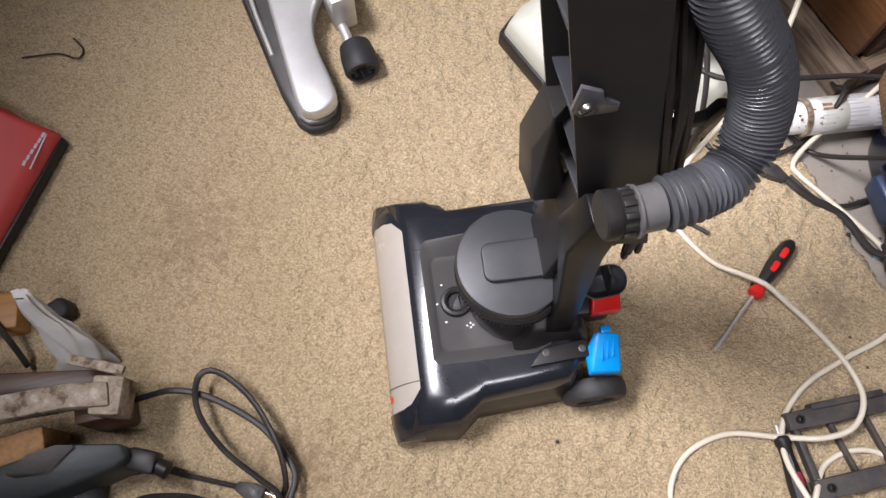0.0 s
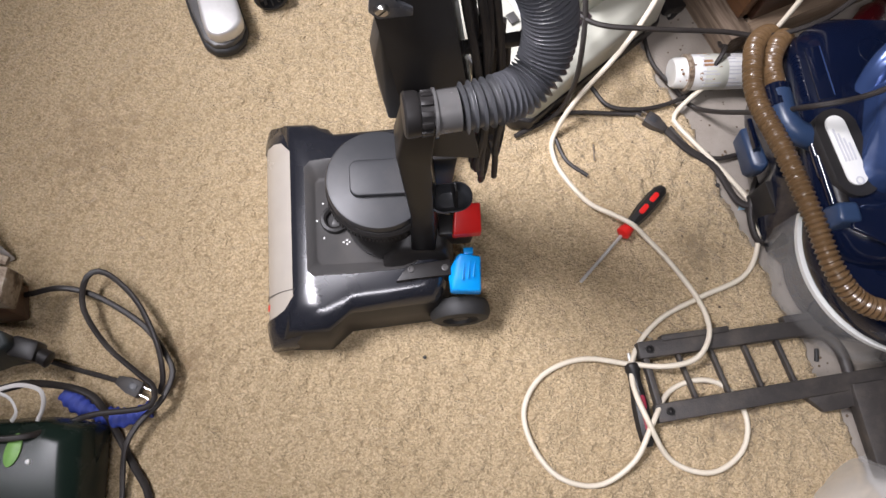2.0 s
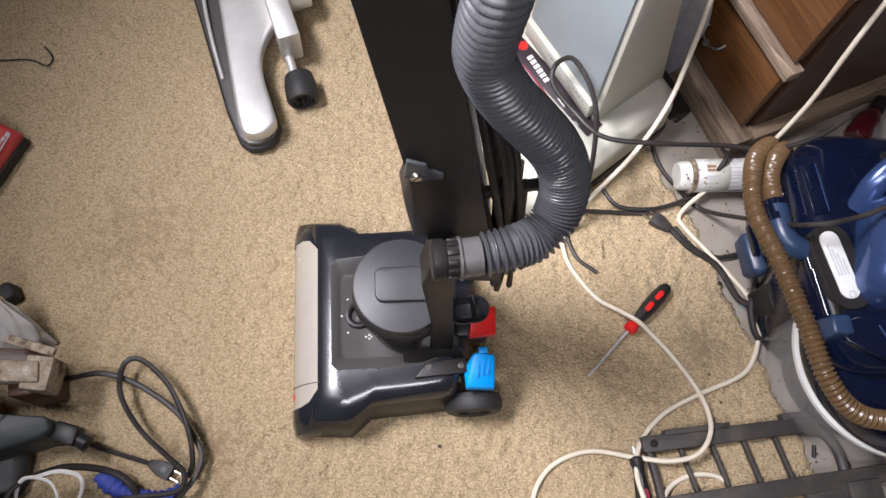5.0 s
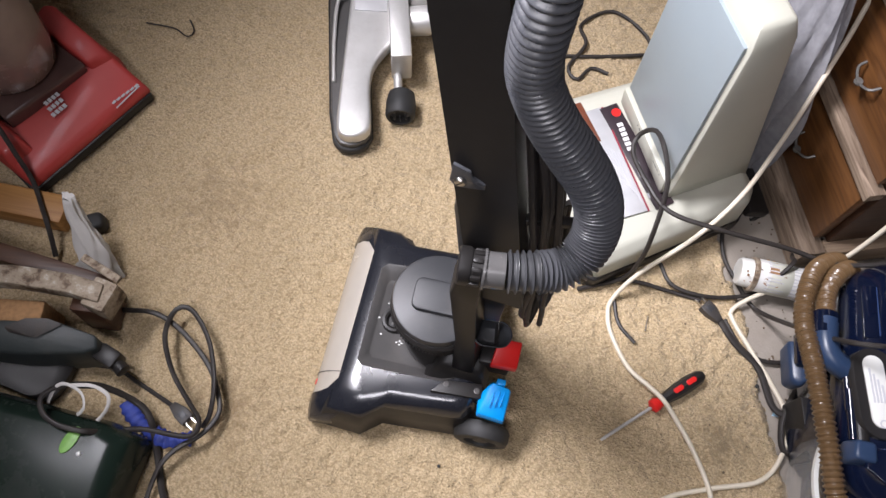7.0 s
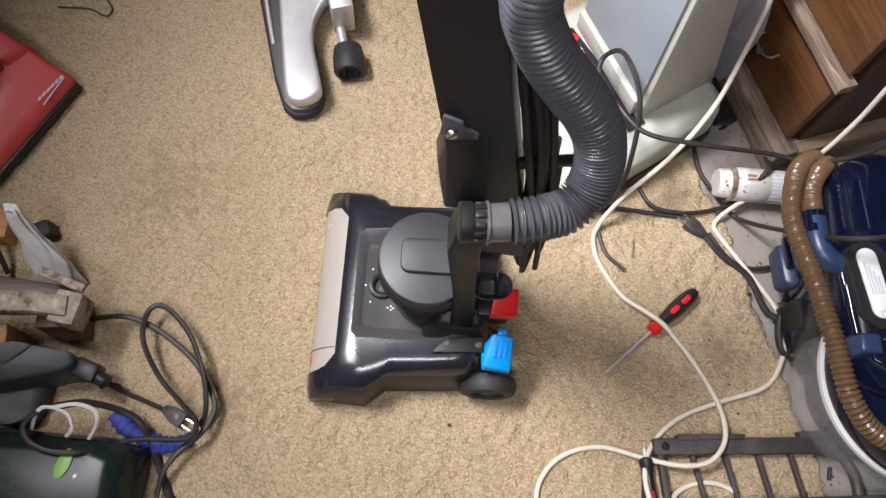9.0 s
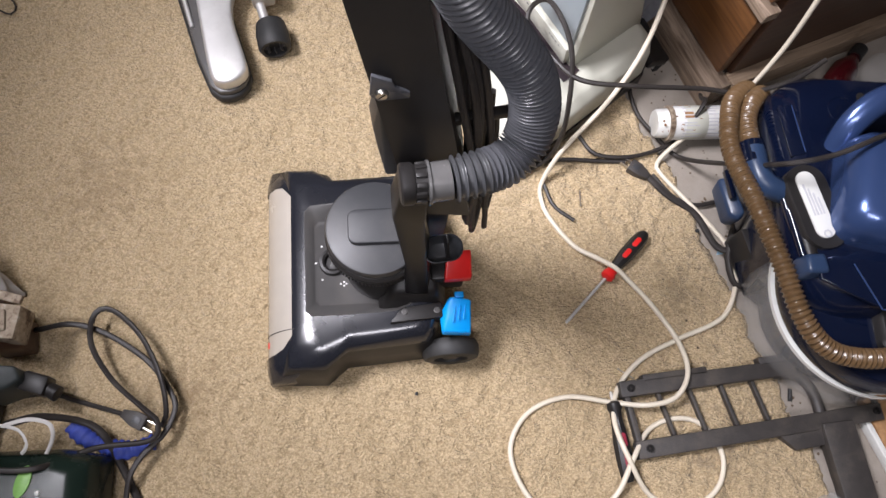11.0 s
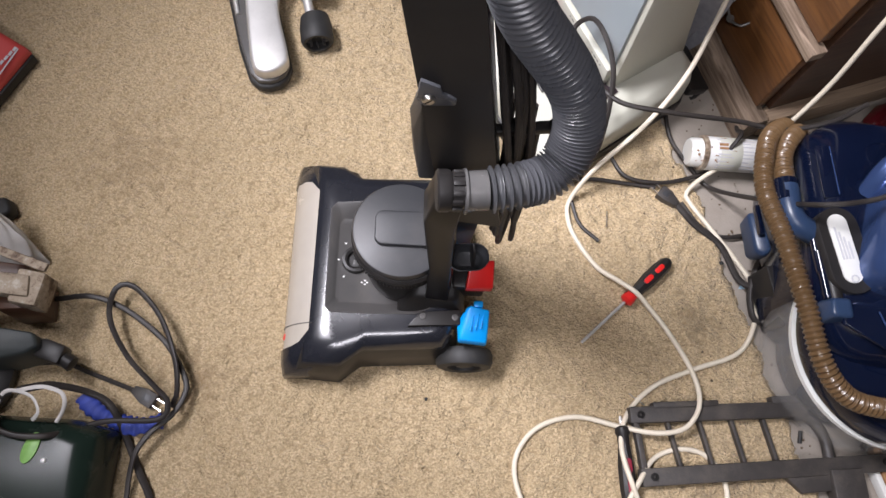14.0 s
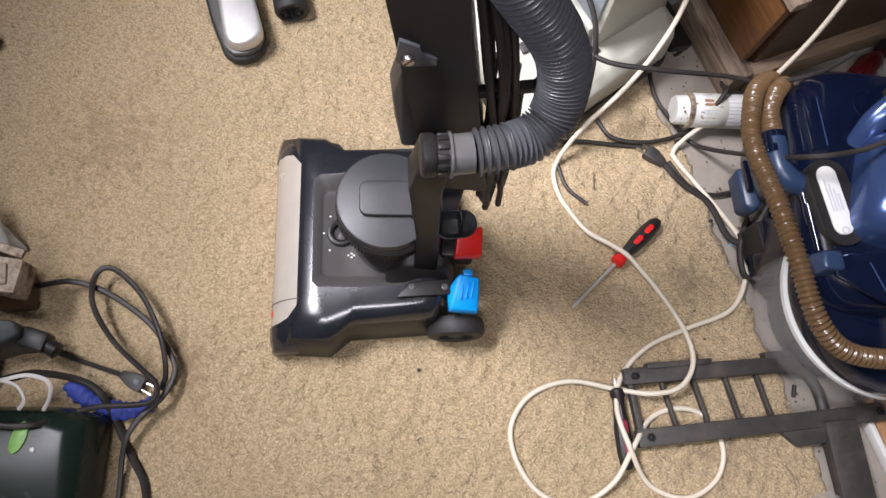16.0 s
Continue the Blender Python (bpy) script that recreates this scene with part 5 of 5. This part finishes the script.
# ---- dark green vacuum hood ----
def green_vacuum():
    g = thing("green_vacuum", "glossy dark green vacuum hood with a lime badge", "vacuum cleaner", (-0.21, 0.035, 0), 0)
    def outline(k, dy=0.0):
        return [(0.0 - k, 0.0 - k), (-0.06, 0.006 - k), (-0.2, -0.012 - k), (-0.32, -0.03), (-0.34, -0.32), (0.02 - k, -0.32), (0.012 - k, -0.1)]
    hood = part("hood", loft([[(x, y, 0.01) for x, y in outline(0)], [(x, y, 0.06) for x, y in outline(0.003)], [(x, y, 0.088) for x, y in outline(0.012)], [(x, y, 0.1) for x, y in outline(0.03)]], 0.006), M_GREEN, g)
    part("badge", prism([(0.010 * math.cos(a), 0.022 * math.sin(a)) for a in [2 * math.pi * k / 24 for k in range(24)]], 0, 0.003, 0.001), M_LIME, hood, "oval lime green badge").matrix_local = pose(-0.087, -0.045, 0.1, 0, 0, -8)
    part("rivet", lathe([(0, 0.004), (0.003, 0.003), (0.004, 0)], (-0.065, -0.058, 0.1), n=12), M_PORC, hood)
    # added low black solid in place of the dark shadow behind the hood
    part("shade_filler", loft([[(x, y, z) for x, y in rounded(w, 0.09, 0.03, 5, (-0.27, 0.035))] for w, z in ((0.18, 0.01), (0.18, 0.026), (0.15, 0.036))]), M_BLACK, g)
    for pts in (((-0.151, -0.010, 0.096), (-0.146, 0.014, 0.11), (-0.130, 0.024, 0.12), (-0.102, 0.021, 0.12), (-0.087, 0.006, 0.12), (-0.091, -0.004, 0.11), (-0.100, -0.010, 0.099)), ((-0.124, 0.025, 0.118), (-0.092, 0.036, 0.122), (-0.066, 0.034, 0.12), (-0.058, 0.024, 0.115), (-0.060, 0.01, 0.105), (-0.067, -0.006, 0.096))):
        part("ribbon_loop", tube(pts, 0.0011, 8, 0.004, flat=2.6), M_CLOTH, hood, "pale cloth ribbon loop")


green_vacuum()


# ---- pile of parts on the left ----
def pile():
    p = thing("wooden_bracket", "worn cream-painted wooden bracket stacked on dark blocks", "wood scrap", (-0.362, 0.214, 0), 14)
    part("curved_slat", loft([[(x, y - 0.016, z - 0.014), (x, y + 0.016, z - 0.014), (x, y + 0.016, z + 0.016), (x, y - 0.016, z + 0.016)] for x, y, z in ((-0.34, -0.03, 0.125), (-0.24, -0.012, 0.13), (-0.14, -0.002, 0.13), (-0.05, -0.004, 0.128), (0.0, -0.012, 0.124))], 0.004), M_WORN, p)
    part("end_block", box((0.04, 0.05, 0.05), (-0.005, -0.012, 0.11), (0, 0, -14), 0.004), M_WORN, p)
    part("flat_lath", box((0.075, 0.013, 0.008), (-0.012, 0.028, 0.138), (0, 0, -24), 0.002), M_WORN, p)
    part("post", box((0.05, 0.05, 0.10), (-0.035, -0.01, 0.052), b=0.004), M_OAKDARK, p)
    part("under_block", box((0.09, 0.05, 0.085), (-0.15, -0.05, 0.045), (0, 0, 4), 0.004), M_CHIP, p)
    part("rear_board", box((0.36, 0.03, 0.09), (-0.2, 0.05, 0.048), (0, 0, -10), 0.003), M_OAKDARK, p)
    t = thing("grey_power_tool", "dark grey plastic tool housing lying on its side", "tool", (-0.455, 0.10, 0), 8)
    part("housing", hull([(-0.13, 0.0, 0.1), (-0.04, 0.0, 0.104), (0.045, 0.036, 0.102), (0.11, 0.030, 0.096), (0.118, 0.012, 0.092), (0.10, 0.0, 0.09), (0.0, -0.025, 0.085), (-0.13, -0.04, 0.085), (-0.13, 0.01, 0.01), (0.05, 0.04, 0.01), (0.115, 0.024, 0.02), (0.11, 0.0, 0.01), (0.0, -0.035, 0.006), (-0.13, -0.05, 0.006)], 0.005, 2), M_SLATE, t)
    part("top_ledge", hull([(-0.02, 0.0, 0.10), (0.04, 0.032, 0.10), (0.035, 0.036, 0.115), (0.0, 0.028, 0.115), (-0.03, 0.006, 0.112), (0.06, 0.034, 0.104), (0.02, 0.0, 0.104)], 0.003), M_IRON, t)
    part("end_cap", box((0.04, 0.030, 0.034), (0.128, 0.008, 0.06), (0, 0, -18), b=0.006), M_BLACK, t)
    part("knob", lathe([(0, 0), (0.011, 0), (0.012, 0.016), (0, 0.02)], (0.145, 0.0, 0.06), (0, 90, -30), 16), M_BLACK, t)
    single("wooden_board", box((0.26, 0.055, 0.045), (-0.08, 0, 0.022), b=0.004), M_PINE, "orange pine board end lying on the floor", "board", (-0.60, 0.325, 0), 10)
    single("dark_block", prism(rounded(0.05, 0.036, 0.012, 5), 0.0, 0.03, 0.006, 3, 0.9), M_RUBBER, "dark plastic block half hidden by a rag", "block", (-0.508, 0.334, 0), 40)
    rag = []
    for j in range(16):
        k = j / 15
        w = 0.037 * (1 - 0.84 * k**0.7) + 0.004
        rag.append([(w * (1 + 0.22 * math.sin(3 * a + j * 0.4) + 0.16 * math.sin(8 * a - j * 0.55)) * math.cos(a) - 0.020 * k + 0.008 * math.sin(5 * k), 0.75 * w * (1 + 0.2 * math.cos(4 * a + j * 0.6) + 0.12 * math.sin(9 * a + j)) * math.sin(a) + 0.062 * k, 0.004 + 0.155 * k) for a in [2 * math.pi * i / 40 for i in range(40)]])
    single("white_rag", loft(rag), M_CLOTH, "crumpled white rag standing in a peak", "rag", (-0.458, 0.262, 0.0), 0, angle=80)
    cable("power_cord", [(-0.76, 0.45, 0.13), (-0.72, 0.42, 0.126), (-0.688, 0.403, 0.118), (-0.655, 0.380, 0.090), (-0.631, 0.362, 0.06), (-0.610, 0.344, 0.052), (-0.587, 0.322, 0.051), (-0.553, 0.290, 0.05), (-0.541, 0.270, 0.03), (-0.53, 0.25, 0.01)], 0.0045, M_CABLE, "black power cord hanging over the pine board")
    single("blue_rag", tube([(-0.284, 0.076, 0.016), (-0.262, 0.06, 0.014), (-0.235, 0.050, 0.014), (-0.195, 0.046, 0.016), (-0.158, 0.062, 0.014)], lambda s: 0.0078 + 0.0012 * math.sin(s * 90) + 0.0009 * math.sin(s * 520 + 1), 14, 0.002, flat=1.6), M_BTAPE, "blue cloth strip tied round the power cords", "rag", angle=70)


pile()


# ---- small things ----
def small_things():
    can = thing("spray_can", "dented white spray can lying on its side", "can", (0.612, 0.686, 0.02), 8)
    part("body", lathe([(0, 0.022), (0.028, 0.024), (0.0305, 0.032), (0.0305, 0.165), (0.026, 0.175), (0, 0.176)], (0, 0, 0.012), (0, 90, 0), 32), M_PAPER, can)
    part("shoulder_ring", lathe([(0.026, 0.021), (0.0315, 0.022), (0.032, 0.026), (0.031, 0.030), (0.026, 0.030)], (0, 0, 0.012), (0, 90, 0), 32), M_WORN, can, "rusty metal shoulder ring")
    part("label_band", lathe([(0.0304, 0.05), (0.0308, 0.0505), (0.0308, 0.0895), (0.0304, 0.09)], (0, 0, 0.012), (0, 90, 0), 32), M_CREAM, can, "yellowed label band")
    part("cap", lathe([(0, 0.0), (0.023, 0.0), (0.026, 0.004), (0.027, 0.026), (0, 0.026)], (0, 0, 0.012), (0, 90, 0), 32), M_PORC, can, "white plastic cap")
    for k in range(5):
        part("print_bar", box((0.012, 0.0022, 0.0008), (0.10 + 0.002 * k, -0.012 + 0.006 * k, 0.0418 - 0.0003 * abs(k - 2) * 4)), M_PALE, can)
    for k in range(30):
        a = radians(50 + 13 * (k % 10) + random.uniform(-3, 3))
        x = 0.045 + 0.045 * (k // 10)
        w = random.uniform(0.012, 0.034)
        part("print_bar", box((w, 0.0022, 0.0007), (x + w / 2, 0.0306 * math.cos(a), 0.012 + 0.0306 * math.sin(a)), (math.degrees(a) - 90, 0, 0)), M_PALE, can)
    part("print_panel", box((0.016, 0.012, 0.001), (0.055, 0.0, 0.0424)), M_RUST, can)
    for k in range(26):
        a = random.uniform(0.4, 2.6)
        x = random.uniform(0.004, 0.075)
        part("rust_spot", lathe([(0, 0.0006), (random.uniform(0.0012, 0.0032), 0.0)], (x, 0.0307 * math.cos(a), 0.012 + 0.0307 * math.sin(a)), (90 - math.degrees(a) - 90 + 0, 0, 0), 8), M_RUST, can)
    pipe = bmesh.new()
    lathe([(0.012, 0), (0.0175, 0), (0.0175, 0.05), (0.012, 0.05), (0.012, 0)], (0, 0, 0.018), (0, 90, 0), 24, bm=pipe)
    single("pipe_stub", pipe, M_PVC, "short grey plastic pipe stub", "pipe", (0.635, 0.83, -0.01), 120)
    br = thing("floor_brush", "black bristle brush head lying on its side", "brush", (0.60, 0.86, -0.01), 30)
    part("back", box((0.05, 0.10, 0.02), (0, 0, 0.035), (0, 20, 0), 0.004), M_BLACK, br)
    for k in range(9):
        part("bristle_tuft", box((0.012, 0.006, 0.03), (0.012, -0.044 + 0.011 * k, 0.014), (0, 20, 0), 0.001), M_RUBBER, br)
    bt = thing("red_bottle", "red translucent bottle lying beside the dresser", "bottle", (0.965, 0.815, -0.01), 55)
    part("body", lathe([(0, 0), (0.02, 0.0), (0.025, 0.008), (0.025, 0.05), (0.016, 0.07), (0.01, 0.09), (0, 0.09)], (0, 0, 0.026), (0, 90, 0), 28), M_REDCLEAR, bt)
    part("cap", lathe([(0, 0.088), (0.014, 0.088), (0.014, 0.115), (0, 0.117)], (0, 0, 0.026), (0, 90, 0), 20), M_BLACK, bt)
    single("clear_jar", lathe([(0, 0), (0.035, 0), (0.038, 0.01), (0.038, 0.09), (0.03, 0.1), (0, 0.1)], n=28), M_CLEAR, "dusty clear plastic jar", "jar", (1.03, 0.82, -0.01))
    single("nail", tube([(0.486, 0.552, 0.004), (0.489, 0.515, 0.004)], 0.0012, 6, 0.01), M_SCREW, "thin steel nail on the carpet", "nail")
    single("nail", tube([(0.556, 0.24, 0.004), (0.585, 0.225, 0.004)], 0.0012, 6, 0.01), M_SCREW, "thin steel nail by the plastic rack", "nail")
    single("paper_fleck", prism([(0, 0), (0.012, 0.002), (0.014, 0.008), (0.003, 0.010)], 0, 0.0006), M_FLECK, "pale blue fleck of paper on the concrete", "scrap", (0.737, 0.462, -0.0098))
    single("pin", tube([(0.852, 0.235, -0.006), (0.850, 0.207, -0.006)], 0.0034, 8, 0.01), M_RUBBER, "short black rubber pin on the floor", "pin")
    for x, y, r, c in ((0.699, 0.499, 0.0042, 0.003), (0.70, 0.13, 0.004, 0.003), (0.23, 0.17, 0.003, 0.003)):
        single("dirt_crumb", lathe([(0, 0), (r, 0.001), (r * 0.8, r * 0.7), (0, r)], n=7), M_RUBBER, "small dark crumb of dirt", "crumb", (x, y, c - 0.002), group="crumbs on the carpet")
    chunk = thing("chipboard_scrap", "broken orange chipboard scrap on the concrete", "wood scrap", (0.965, 0.225, -0.01), -60)
    part("board", loft([[(0.0, 0.0, z), (0.09, -0.01, z), (0.2, 0.02, z), (0.2, 0.1, z), (0.05, 0.1, z), (-0.01, 0.05, z)] for z in (0.002, 0.022)], 0.003), M_CHIP, chunk)
    part("white_edge", box((0.12, 0.01, 0.02), (0.07, -0.014, 0.012), (0, 0, -3), 0.002), M_PORC, chunk)
    # clear plastic container, simplified to a crumpled film blob
    bag = []
    for j in range(9):
        k = j / 8
        bag.append([((0.13 - 0.03 * k) * (1 + 0.10 * math.sin(3 * a + 4 * k) + 0.05 * math.sin(7 * a)) * math.cos(a), (0.10 - 0.03 * k) * (1 + 0.08 * math.cos(4 * a - 3 * k)) * math.sin(a), 0.004 + 0.075 * math.sin(k * 1.5)) for a in [2 * math.pi * i / 36 for i in range(36)]])
    single("clear_container", loft(bag), M_CONTAINER, "clear plastic container on the floor, roughly shaped as a crumpled blob", "bag", (0.93, -0.03, -0.008), 20, angle=80)


small_things()


def grit():
    """Loose grit and fluff along the carpet's edge and over the bare concrete."""
    b = bmesh.new()
    for k in range(170):
        y = random.uniform(-0.05, 0.85)
        x = float(np.interp(y, [-0.05, 0.104, 0.321, 0.464, 0.606, 0.85], [0.95, 0.9, 0.795, 0.73, 0.66, 0.56])) + random.gauss(0.03, 0.07)
        r = random.uniform(0.0008, 0.0026)
        z = -0.0095 if x > 0.72 else 0.002
        lathe([(0, 0), (r, 0.0005), (r * 0.7, r), (0, r * 1.2)], (x, y, z), (0, 0, random.uniform(0, 90)), 5, bm=b)
    single("grit", b, M_RUST2, "loose brown grit along the carpet edge", "grit", kind="stuff")


M_RUST2 = mat("brown_grit", (0.12, 0.085, 0.055), 0.9, vary=0.5, scale=30)
grit()
